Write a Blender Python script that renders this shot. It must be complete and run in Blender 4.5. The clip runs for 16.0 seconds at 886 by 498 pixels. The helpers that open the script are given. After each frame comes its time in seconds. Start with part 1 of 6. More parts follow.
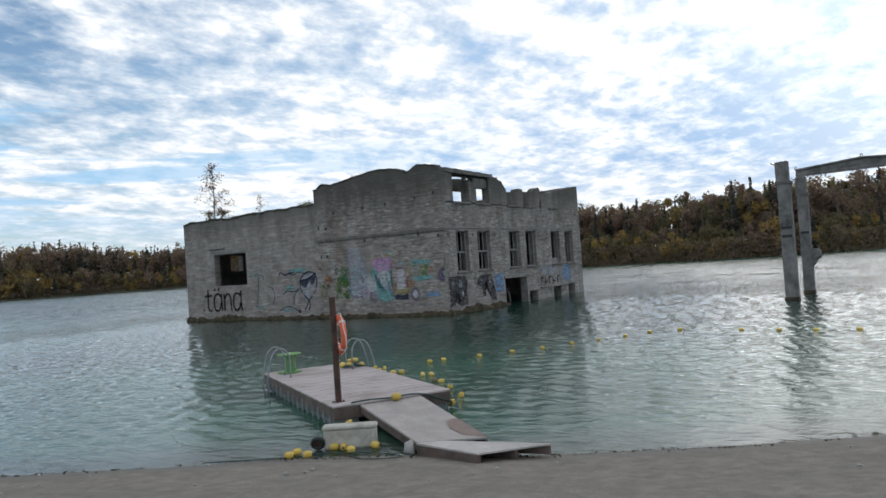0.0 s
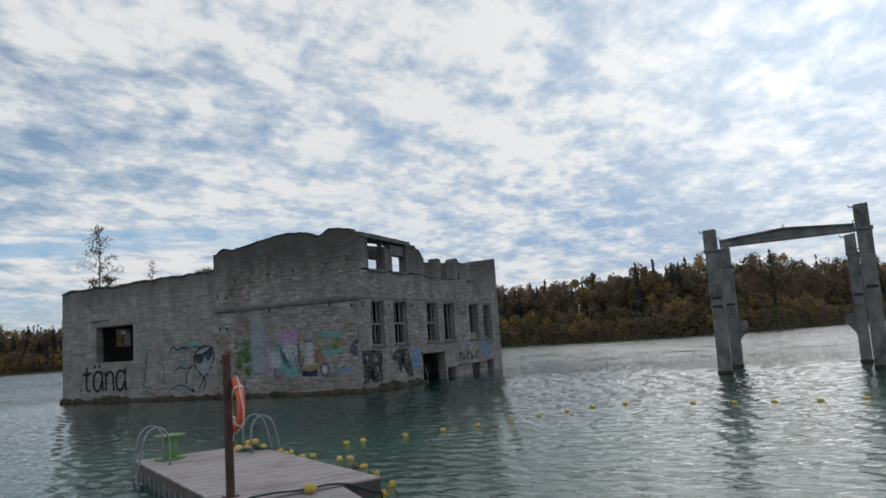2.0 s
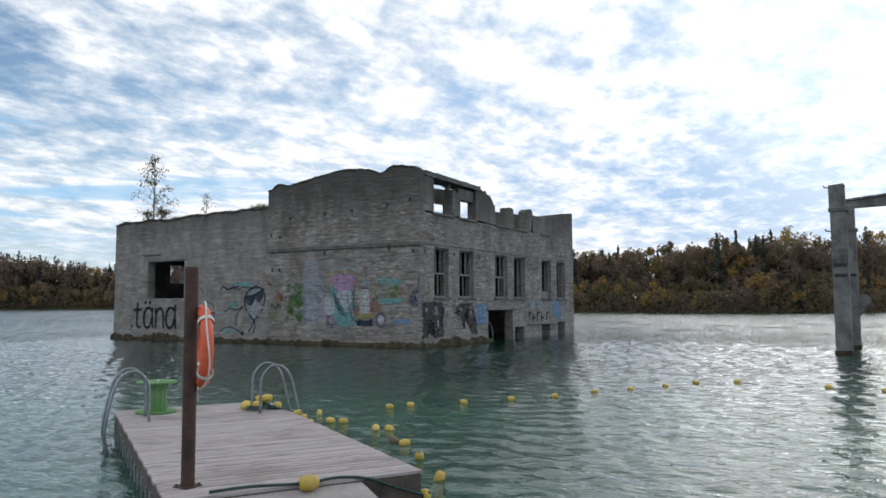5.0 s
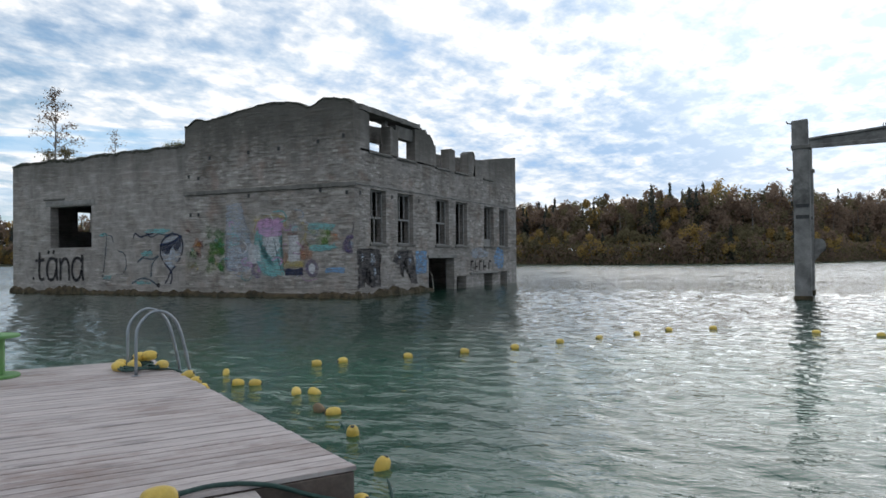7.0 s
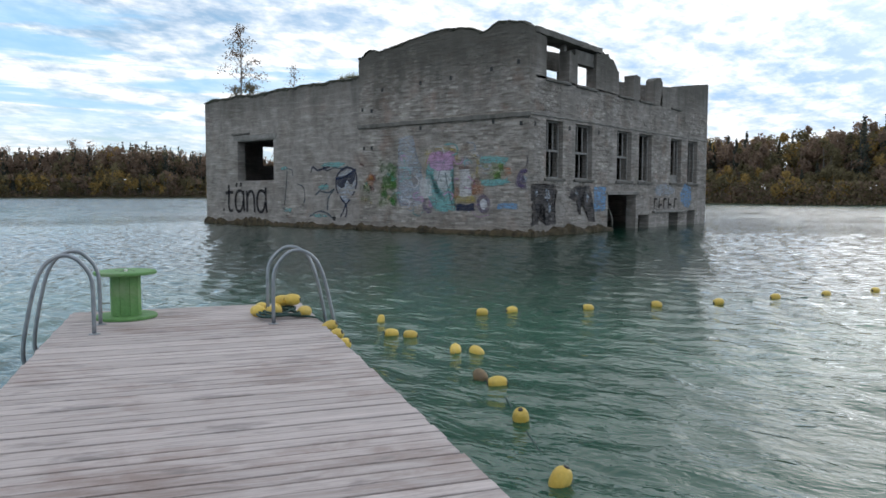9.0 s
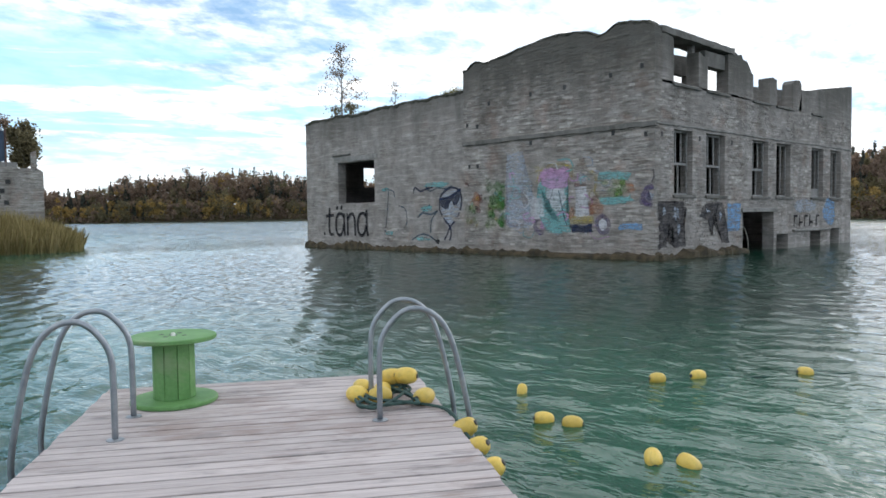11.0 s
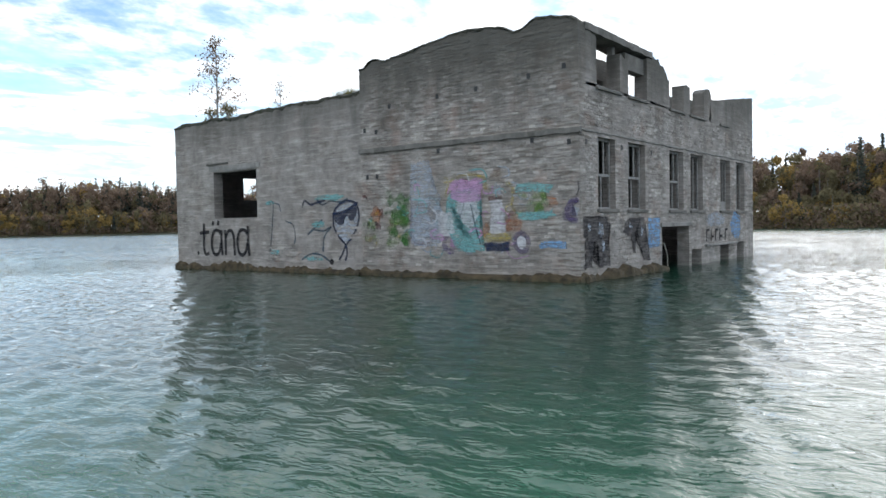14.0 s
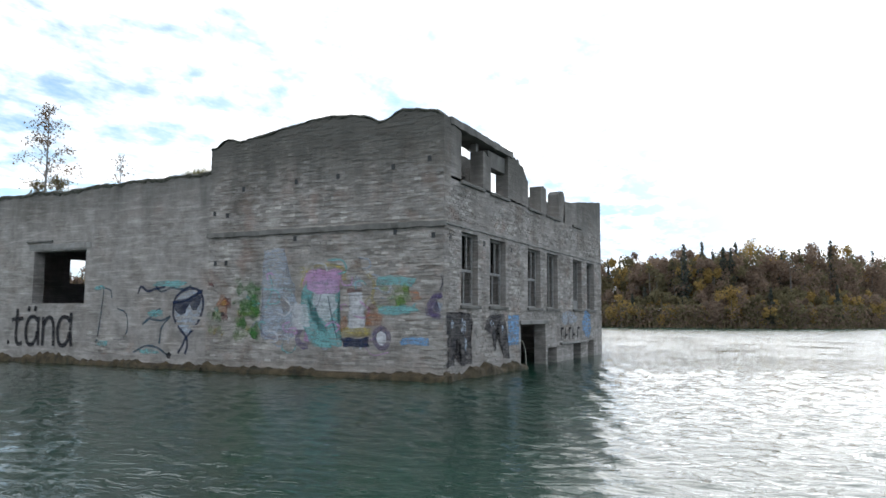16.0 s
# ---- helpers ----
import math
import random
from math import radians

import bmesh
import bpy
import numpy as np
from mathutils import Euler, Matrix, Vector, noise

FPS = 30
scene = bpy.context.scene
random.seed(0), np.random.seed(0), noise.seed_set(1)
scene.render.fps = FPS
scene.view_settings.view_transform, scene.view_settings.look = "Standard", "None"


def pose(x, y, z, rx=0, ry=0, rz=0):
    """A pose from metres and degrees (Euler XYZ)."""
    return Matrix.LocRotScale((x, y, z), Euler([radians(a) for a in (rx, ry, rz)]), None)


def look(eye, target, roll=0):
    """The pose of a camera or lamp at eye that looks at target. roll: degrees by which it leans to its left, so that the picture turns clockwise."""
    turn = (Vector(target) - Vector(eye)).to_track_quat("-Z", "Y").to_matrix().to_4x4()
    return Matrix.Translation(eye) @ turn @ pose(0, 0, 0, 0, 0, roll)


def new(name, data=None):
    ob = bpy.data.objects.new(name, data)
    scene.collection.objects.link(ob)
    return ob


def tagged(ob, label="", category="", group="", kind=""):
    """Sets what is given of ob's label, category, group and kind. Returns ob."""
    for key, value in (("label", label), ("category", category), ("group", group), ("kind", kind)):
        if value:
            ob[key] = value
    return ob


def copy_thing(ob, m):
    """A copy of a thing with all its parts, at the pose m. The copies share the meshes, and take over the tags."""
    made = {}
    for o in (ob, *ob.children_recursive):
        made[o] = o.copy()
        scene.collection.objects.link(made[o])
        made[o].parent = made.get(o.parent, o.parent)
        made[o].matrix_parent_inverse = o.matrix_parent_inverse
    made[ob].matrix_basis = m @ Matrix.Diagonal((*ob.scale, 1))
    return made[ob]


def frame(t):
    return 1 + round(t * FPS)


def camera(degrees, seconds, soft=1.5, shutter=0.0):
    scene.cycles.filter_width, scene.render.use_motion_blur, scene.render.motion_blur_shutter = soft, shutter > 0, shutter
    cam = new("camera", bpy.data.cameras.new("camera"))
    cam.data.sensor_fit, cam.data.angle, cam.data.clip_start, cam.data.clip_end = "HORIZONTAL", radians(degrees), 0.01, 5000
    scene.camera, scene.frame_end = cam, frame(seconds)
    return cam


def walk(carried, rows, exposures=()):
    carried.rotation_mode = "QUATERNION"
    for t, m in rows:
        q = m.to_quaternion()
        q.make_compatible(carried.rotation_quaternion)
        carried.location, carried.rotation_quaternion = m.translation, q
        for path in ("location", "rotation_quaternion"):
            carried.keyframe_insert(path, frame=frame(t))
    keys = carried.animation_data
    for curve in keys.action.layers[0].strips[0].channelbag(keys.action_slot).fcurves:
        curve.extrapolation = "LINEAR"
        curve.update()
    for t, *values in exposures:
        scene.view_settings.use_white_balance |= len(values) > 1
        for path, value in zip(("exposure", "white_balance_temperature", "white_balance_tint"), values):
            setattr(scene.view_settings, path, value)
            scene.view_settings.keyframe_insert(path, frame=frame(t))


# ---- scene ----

cam = camera(61.8, 16.0, soft=1.6)
PATH = [
    (0, (22.273, -34.291, 2.791), (21.181, -32.617, 2.834), -4.0),
    (0.5, (21.842, -33.646, 2.766), (20.755, -31.969, 2.845), -4.4),
    (1, (21.338, -33.098, 2.684), (20.267, -31.414, 2.814), -4.5),
    (1.5, (20.878, -32.536, 2.608), (19.887, -30.805, 2.752), -4.0),
    (2, (20.278, -31.978, 2.315), (19.423, -30.187, 2.561), -3.9),
    (2.5, (19.894, -31.438, 2.379), (19.037, -29.632, 2.43), -3.3),
    (3, (19.459, -30.884, 2.24), (18.634, -29.063, 2.173), -2.2),
    (3.5, (19.173, -30.25, 2.181), (18.259, -28.47, 2.196), -0.4),
    (4, (18.922, -29.52, 2.136), (17.979, -27.759, 2.227), 0.2),
    (4.2, (18.827, -29.322, 2.123), (17.844, -27.585, 2.264), 0.8),
    (6.3, (17.275, -26.826, 1.776), (16.23, -25.125, 1.894), -0.9),
    (6.5, (17.113, -26.599, 1.767), (16.086, -24.886, 1.866), -1.2),
    (7, (16.858, -26.103, 1.643), (15.98, -24.306, 1.668), -0.6),
    (7.5, (16.632, -25.73, 1.638), (15.847, -23.891, 1.593), -0.7),
    (8, (16.376, -25.424, 1.648), (15.583, -23.588, 1.639), -0.0),
    (8.5, (16.278, -25.040, 1.644), (15.193, -23.361, 1.583), 0.6),
    (9, (15.920, -24.640, 1.608), (14.654, -23.099, 1.464), 0.1),
    (9.5, (15.415, -24.373, 1.587), (14.128, -22.852, 1.412), 0.9),
    (10, (14.768, -23.875, 1.579), (13.349, -22.477, 1.402), -0.0),
    (10.2, (14.578, -23.641, 1.582), (13.146, -22.250, 1.462), -0.1),
    (12.3, (12.469, -22.438, 1.814), (10.974, -21.111, 1.739), -0.8),
    (12.5, (12.213, -22.249, 1.825), (10.711, -20.930, 1.753), -0.7),
    (13, (11.820, -22.016, 1.946), (10.395, -20.613, 1.901), -0.6),
    (13.5, (11.354, -21.422, 1.932), (10.051, -19.905, 1.940), -0.6),
    (14, (10.824, -21.018, 1.883), (9.599, -19.438, 1.819), -1.1),
    (14.5, (10.362, -20.624, 1.935), (9.224, -18.982, 1.846), -2.0),
    (15, (10.051, -20.278, 2.0), (8.957, -18.604, 2.003), -0.9),
    (15.5, (9.816, -20.213, 2.023), (8.808, -18.488, 2.131), -0.4),
    (16, (9.867, -20.18, 1.961), (8.99, -18.391, 2.142), 0.3),
]
walk(cam, [(t, look(eye, target, roll)) for t, eye, target, roll in PATH], exposures=[(0, 0.0), (0.5, -0.05), (1, -0.1), (1.5, -0.22), (2, -0.48), (2.5, -0.5), (3, -0.12), (3.5, 0.0), (4, 0.0), (7, -0.02), (8.5, 0.12), (10, 0.42), (12.5, 0.78), (15, 0.74), (16, 0.66)])

# ---- sky and sun ----
SUN_AZ, SUN_EL = radians(6), radians(21)
SUN_DIR = Vector((math.sin(SUN_AZ) * math.cos(SUN_EL), math.cos(SUN_AZ) * math.cos(SUN_EL), math.sin(SUN_EL)))


class Nodes:
    """A short way to write node trees."""

    def __init__(self, tree):
        self.tree = tree
        tree.nodes.clear()

    def add(self, kind, inputs=None, **props):
        n = self.tree.nodes.new(kind)
        if "data_type" in props:
            n.data_type = props["data_type"]
        if "operation" in props:
            n.operation = props["operation"]
        if "use_clamp" in props:
            n.use_clamp = props["use_clamp"]
        if "blend_type" in props:
            n.blend_type = props["blend_type"]
        if "attribute_name" in props:
            n.attribute_name = props["attribute_name"]
        if "rotation_type" in props:
            n.rotation_type = props["rotation_type"]
        if "sky_type" in props:
            n.sky_type, n.sun_disc, n.sun_elevation, n.sun_rotation = props["sky_type"], False, SUN_EL, SUN_AZ
            n.air_density, n.dust_density, n.ozone_density = props["air_density"], props["dust_density"], props["ozone_density"]
        for key, value in (inputs or {}).items():
            if isinstance(value, bpy.types.NodeSocket):
                self.tree.links.new(value, n.inputs[key])
            else:
                n.inputs[key].default_value = value
        return n

    def math(self, op, a, b=0.0, clamp=False):
        return self.add("ShaderNodeMath", {0: a, 1: b}, operation=op, use_clamp=clamp).outputs[0]

    def mix(self, fac, a, b, blend="MIX"):
        n = self.add("ShaderNodeMix", {0: fac, 6: a, 7: b}, data_type="RGBA", blend_type=blend)
        return n.outputs[2]

    def ramp(self, fac, stops):
        n = self.add("ShaderNodeValToRGB", {"Fac": fac})
        e = n.color_ramp.elements
        while len(e) < len(stops):
            e.new(0.5)
        for k, (p, c) in zip(e, stops):
            k.position = p
            k.color = (c, c, c, 1) if isinstance(c, (int, float)) else (*c, 1)
        return n.outputs[0]

    def noise(self, vec, scale, detail=4.0, rough=0.55, distort=0.0):
        return self.add("ShaderNodeTexNoise", {"Vector": vec, "Scale": scale, "Detail": detail, "Roughness": rough, "Distortion": distort}).outputs[0]


def sky():
    w = bpy.data.worlds.new("sky")
    scene.world = w
    w.use_nodes = True
    N = Nodes(w.node_tree)
    co = N.add("ShaderNodeTexCoord").outputs["Generated"]
    air = N.add("ShaderNodeTexSky", sky_type="NISHITA", air_density=1.0, dust_density=0.6, ozone_density=1.5).outputs[0]
    air = N.mix(1.0, air, (SKY_BLUE * 0.92, SKY_BLUE, SKY_BLUE * 1.06, 1), "MULTIPLY")
    air = N.mix(1.0, air, (0.36, 0.58, 0.90, 1), "DARKEN")
    sep = N.add("ShaderNodeSeparateXYZ", {0: co})
    z = N.math("MAXIMUM", sep.outputs[2], 0.0)
    # the cloud deck lies flat overhead: directions are projected on a level sheet
    zz = N.math("ADD", z, 0.16)
    flat = N.add("ShaderNodeCombineXYZ", {0: N.math("DIVIDE", sep.outputs[0], zz), 1: N.math("DIVIDE", sep.outputs[1], zz)}).outputs[0]
    turned = N.add("ShaderNodeMapping", {"Vector": flat, "Rotation": (0, 0, radians(28)), "Scale": (1.0, 0.72, 1.0)}).outputs[0]
    puffs = N.noise(turned, 6.0, 5, 0.60, 0.15)
    banks = N.noise(turned, 0.75, 3, 0.5, 0.2)
    fine = N.noise(turned, 17.0, 3, 0.6)
    both = N.math("ADD", N.math("MULTIPLY", puffs, 0.55), N.math("ADD", N.math("MULTIPLY", banks, 0.45), N.math("MULTIPLY", fine, 0.10)))
    cover = N.ramp(both, [(0.42, 0.0), (0.50, 0.6), (0.60, 1.0)])
    thick = N.ramp(N.math("ADD", N.math("MULTIPLY", puffs, 0.48), N.math("ADD", N.math("MULTIPLY", banks, 0.34), N.math("MULTIPLY", fine, 0.22))), [(0.445, 0.0), (0.585, 1.0)])
    aim = N.add("ShaderNodeVectorMath", {0: co, 1: tuple(SUN_DIR)}, operation="DOT_PRODUCT").outputs["Value"]
    near = N.math("POWER", N.math("MAXIMUM", aim, 0.0), 24.0)
    wide = N.math("POWER", N.math("MAXIMUM", aim, 0.0), 3.0)
    level = N.math("ADD", N.math("ADD", CLOUD_DARK, N.math("MULTIPLY", thick, CLOUD_RANGE)), N.math("ADD", N.math("MULTIPLY", near, 0.45), N.math("MULTIPLY", wide, 0.04)))
    cloud = N.mix(N.math("MULTIPLY", thick, 1.0, True), (0.75, 0.905, 1.10, 1), (0.975, 0.99, 1.0, 1))
    cloud = N.mix(1.0, cloud, N.add("ShaderNodeCombineXYZ", {0: level, 1: level, 2: level}).outputs[0], "MULTIPLY")
    cover = N.math("MAXIMUM", cover, N.math("MULTIPLY", near, 2.6, True))
    total = N.mix(cover, air, cloud)
    band = N.noise(N.add("ShaderNodeMapping", {"Vector": co, "Rotation": (radians(4), radians(-5), 0), "Scale": (1.6, 1.6, 22.0)}).outputs[0], 1.0, 5, 0.6, 0.35)
    rift = N.math("MULTIPLY", N.ramp(band, [(0.43, 0.0), (0.49, 0.9)]), N.ramp(z, [(0.05, 0.0), (0.11, 1.0), (0.20, 1.0), (0.27, 0.0)]))
    rift = N.math("MULTIPLY", rift, N.math("SUBTRACT", 1.0, N.math("MULTIPLY", wide, 1.6), True))
    total = N.mix(rift, total, (0.36, 0.64, 0.93, 1))
    low = N.ramp(z, [(0.0, 1.0), (0.13, 0.0)])
    total = N.mix(N.math("MULTIPLY", low, 0.55), total, (0.86, 0.90, 0.93, 1))
    bg = N.add("ShaderNodeBackground", {"Color": total, "Strength": 1.0})
    N.add("ShaderNodeOutputWorld", {"Surface": bg.outputs[0]})


SKY_BLUE, CLOUD_DARK, CLOUD_RANGE = 0.125, 0.735, 0.34
sky()
sun = new("sun", bpy.data.lights.new("sun", "SUN"))
sun.data.energy, sun.data.angle, sun.data.color = 0.45, radians(44), (1.0, 0.93, 0.84)
sun.matrix_world = look(SUN_DIR * 100, (0, 0, 0))


# ---- materials ----
def material(name):
    m = bpy.data.materials.new(name)
    m.use_nodes = True
    return m, Nodes(m.node_tree)


def finish(N, color, rough=0.8, bump=None, strength=0.3, dist=0.02, metal=0.0, spec=0.5, alpha=None):
    ins = {"Base Color": color, "Roughness": rough, "Metallic": metal, "Specular IOR Level": spec}
    if bump is not None:
        ins["Normal"] = N.add("ShaderNodeBump", {"Height": bump, "Strength": strength, "Distance": dist}).outputs[0]
    if alpha is not None:
        ins["Alpha"] = alpha
    b = N.add("ShaderNodeBsdfPrincipled", ins)
    N.add("ShaderNodeOutputMaterial", {"Surface": b.outputs[0]})


def position(N):
    return N.add("ShaderNodeNewGeometry").outputs["Position"]


def wall_uv(N):
    """Metres along the walls, which run square to one another, and up."""
    s = N.add("ShaderNodeSeparateXYZ", {0: position(N)})
    return N.add("ShaderNodeCombineXYZ", {0: N.math("ADD", s.outputs[0], s.outputs[1]), 1: s.outputs[2], 2: 0.0}).outputs[0]


def masonry(name, tone, plaster, amount, single=False):
    """single: the material of bricks that are pieces of their own."""
    m, N = material(name)
    uv, p = wall_uv(N), position(N)
    wob = N.add("ShaderNodeVectorMath", {0: uv, 1: N.add("ShaderNodeVectorMath", {0: N.add("ShaderNodeTexNoise", {"Vector": uv, "Scale": 3.0, "Detail": 4.0}).outputs[1], "Scale": 0.075}, operation="SCALE").outputs[0]}).outputs[0]
    br = N.add("ShaderNodeTexBrick", {"Vector": wob, "Color1": (*[c * 1.12 for c in tone], 1), "Color2": (tone[0] * 0.86, tone[1] * 0.82, tone[2] * 0.78, 1), "Mortar": (*[c * 0.70 for c in tone], 1), "Scale": 1.0, "Mortar Size": 0.014, "Mortar Smooth": 0.3, "Bias": 0.0, "Brick Width": 0.26, "Row Height": 0.10})
    face, joint = br.outputs[0], br.outputs[1]
    if single:
        pick = N.math("FRACT", N.math("ADD", N.add("ShaderNodeNewGeometry").outputs["Random Per Island"], N.add("ShaderNodeObjectInfo").outputs["Random"]))
        face = N.ramp(pick, [(0.0, [c * 0.72 for c in tone]), (0.3, [c * 0.95 for c in tone]), (0.75, [c * 1.10 for c in tone]), (0.92, [c * 1.38 for c in tone]), (1.0, [c * 1.65 for c in tone])])
        joint = 0.0
    big = N.noise(uv, 0.45, 5, 0.6)
    mid = N.noise(uv, 2.2, 6, 0.65)
    grain = N.noise(p, 28.0, 4, 0.7)
    # long level scars where mortar has run out of the courses
    lay = N.add("ShaderNodeMapping", {"Vector": uv, "Scale": (1.1, 10.0, 1.0)}).outputs[0]
    scars = N.ramp(N.noise(lay, 1.0, 4, 0.65), [(0.50, 0.0), (0.60, 1.0)])
    cover = N.ramp(N.math("ADD", N.math("MULTIPLY", big, 0.6), N.math("MULTIPLY", mid, 0.4)), [(0.47 - amount, 0.0), (0.63 - amount, 1.0)])
    shade = N.ramp(mid, [(0.3, 0.78), (0.7, 1.12)])
    pl = N.mix(1.0, (*plaster, 1), shade, "MULTIPLY")
    col = N.mix(N.math("MULTIPLY", scars, 0.72), face, (tone[0] * 0.40, tone[1] * 0.37, tone[2] * 0.34, 1))
    red = N.ramp(N.noise(uv, 1.1, 4, 0.6), [(0.52, 0.0), (0.68, 0.65)])
    col = N.mix(red, col, (0.31, 0.205, 0.165, 1))
    col = N.mix(N.math("MULTIPLY", cover, 0.9), col, pl)
    # rain streaks
    st = N.noise(N.add("ShaderNodeMapping", {"Vector": uv, "Scale": (1.5, 0.22, 1.0)}).outputs[0], 1.0, 4, 0.6)
    streak = N.ramp(N.math("ADD", N.math("MULTIPLY", st, 0.6), N.math("MULTIPLY", big, 0.4)), [(0.52, 0.0), (0.70, 0.45)])
    col = N.mix(streak, col, (0.10, 0.095, 0.088, 1))
    blot = N.ramp(N.noise(uv, 0.55, 5, 0.55, 0.3), [(0.48, 0.0), (0.72, 0.6)])
    col = N.mix(blot, col, (0.13, 0.115, 0.098, 1))
    pale = N.ramp(N.noise(N.add("ShaderNodeMapping", {"Vector": uv, "Scale": (0.8, 7.0, 1.0)}).outputs[0], 1.0, 6, 0.65, 0.3), [(0.50, 0.0), (0.70, 0.6)])
    col = N.mix(pale, col, (0.54, 0.50, 0.46, 1))
    col = N.mix(1.0, col, N.ramp(N.noise(uv, 1.3, 7, 0.7, 0.4), [(0.30, 0.70), (0.70, 1.20)]), "MULTIPLY")
    col = N.mix(1.0, col, N.ramp(grain, [(0.25, 0.8), (0.75, 1.15)]), "MULTIPLY")
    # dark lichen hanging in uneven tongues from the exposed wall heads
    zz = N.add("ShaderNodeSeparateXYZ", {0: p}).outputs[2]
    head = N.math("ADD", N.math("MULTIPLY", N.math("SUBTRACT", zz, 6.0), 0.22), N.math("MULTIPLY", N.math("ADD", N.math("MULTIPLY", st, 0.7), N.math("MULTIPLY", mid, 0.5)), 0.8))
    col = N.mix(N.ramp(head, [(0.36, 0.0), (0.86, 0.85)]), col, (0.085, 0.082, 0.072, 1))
    pits = N.math("SUBTRACT", 1.0, N.math("MULTIPLY", N.math("MAXIMUM", joint, scars), N.math("SUBTRACT", 1.0, N.math("MULTIPLY", cover, 0.8))))
    h = N.math("ADD", N.math("MULTIPLY", pits, 0.7), N.math("ADD", N.math("MULTIPLY", mid, 0.5), N.math("MULTIPLY", grain, 0.3)))
    finish(N, col, 0.92, h, 0.7, 0.03, spec=0.2)
    return m


def mottled(name, a, b, scale=6.0, rough=0.8, strength=0.3, dist=0.01, metal=0.0, stain=None, spec=0.5, vary=0.0):
    m, N = material(name)
    p = N.add("ShaderNodeTexCoord").outputs["Object"] if vary else position(N)
    big = N.noise(p, scale, 5, 0.6)
    fine = N.noise(p, scale * 9, 4, 0.7)
    col = N.mix(N.ramp(big, [(0.32, 0.0), (0.68, 1.0)]), (*a, 1), (*b, 1))
    col = N.mix(1.0, col, N.ramp(fine, [(0.25, 0.82), (0.75, 1.14)]), "MULTIPLY")
    if vary:
        r = N.add("ShaderNodeObjectInfo").outputs["Random"]
        col = N.mix(1.0, col, N.ramp(r, [(0.0, 1.0 - vary), (1.0, 1.0 + vary)]), "MULTIPLY")
    if stain:
        col = N.mix(N.ramp(N.noise(p, scale * 0.45, 6, 0.65, 0.5), [(0.52, 0.0), (0.68, 0.8)]), col, (*stain, 1))
    finish(N, col, rough, N.math("ADD", big, N.math("MULTIPLY", fine, 0.5)), strength, dist, metal, spec)
    return m


def deck_wood(name, a, b, dark):
    m, N = material(name)
    p = position(N)
    r = N.add("ShaderNodeObjectInfo").outputs["Random"]
    # turned so that x runs along the boards
    al = N.add("ShaderNodeVectorRotate", {"Vector": p, "Angle": -math.atan2(0.8534, 0.5213)}, rotation_type="Z_AXIS").outputs[0]
    al = N.add("ShaderNodeVectorMath", {0: al, 1: N.add("ShaderNodeCombineXYZ", {0: N.math("MULTIPLY", r, 37.0), 1: 0.0, 2: N.math("MULTIPLY", r, 11.0)}).outputs[0]}).outputs[0]
    g = N.noise(N.add("ShaderNodeMapping", {"Vector": al, "Scale": (3.0, 60.0, 20.0)}).outputs[0], 1.0, 4, 0.65)
    col = N.mix(N.ramp(g, [(0.3, 0.0), (0.7, 1.0)]), (*a, 1), (*b, 1))
    col = N.mix(1.0, col, N.ramp(r, [(0.0, 0.88), (1.0, 1.10)]), "MULTIPLY")
    # broad brown damp, and small grey blotches drawn out along the boards
    damp = N.noise(N.add("ShaderNodeMapping", {"Vector": al, "Scale": (2.6, 6.0, 1.0)}).outputs[0], 1.0, 6, 0.7, 0.6)
    wide = N.noise(p, 0.9, 4, 0.6)
    wet = N.ramp(N.math("ADD", N.math("MULTIPLY", damp, 0.5), N.math("MULTIPLY", wide, 0.5)), [(0.50, 0.0), (0.64, 0.75)])
    col = N.mix(wet, col, (*dark, 1))
    flat = N.add("ShaderNodeVectorRotate", {"Vector": p, "Angle": -math.atan2(0.8534, 0.5213)}, rotation_type="Z_AXIS").outputs[0]
    blotch = N.ramp(N.noise(N.add("ShaderNodeMapping", {"Vector": flat, "Scale": (2.2, 8.0, 1.0)}).outputs[0], 1.0, 5, 0.6, 0.3), [(0.57, 0.0), (0.68, 0.75)])
    col = N.mix(blotch, col, (0.20, 0.175, 0.17, 1))
    rough = N.math("SUBTRACT", 0.8, N.math("MULTIPLY", wet, 0.25))
    finish(N, col, rough, g, 0.35, 0.004, spec=0.35)
    return m


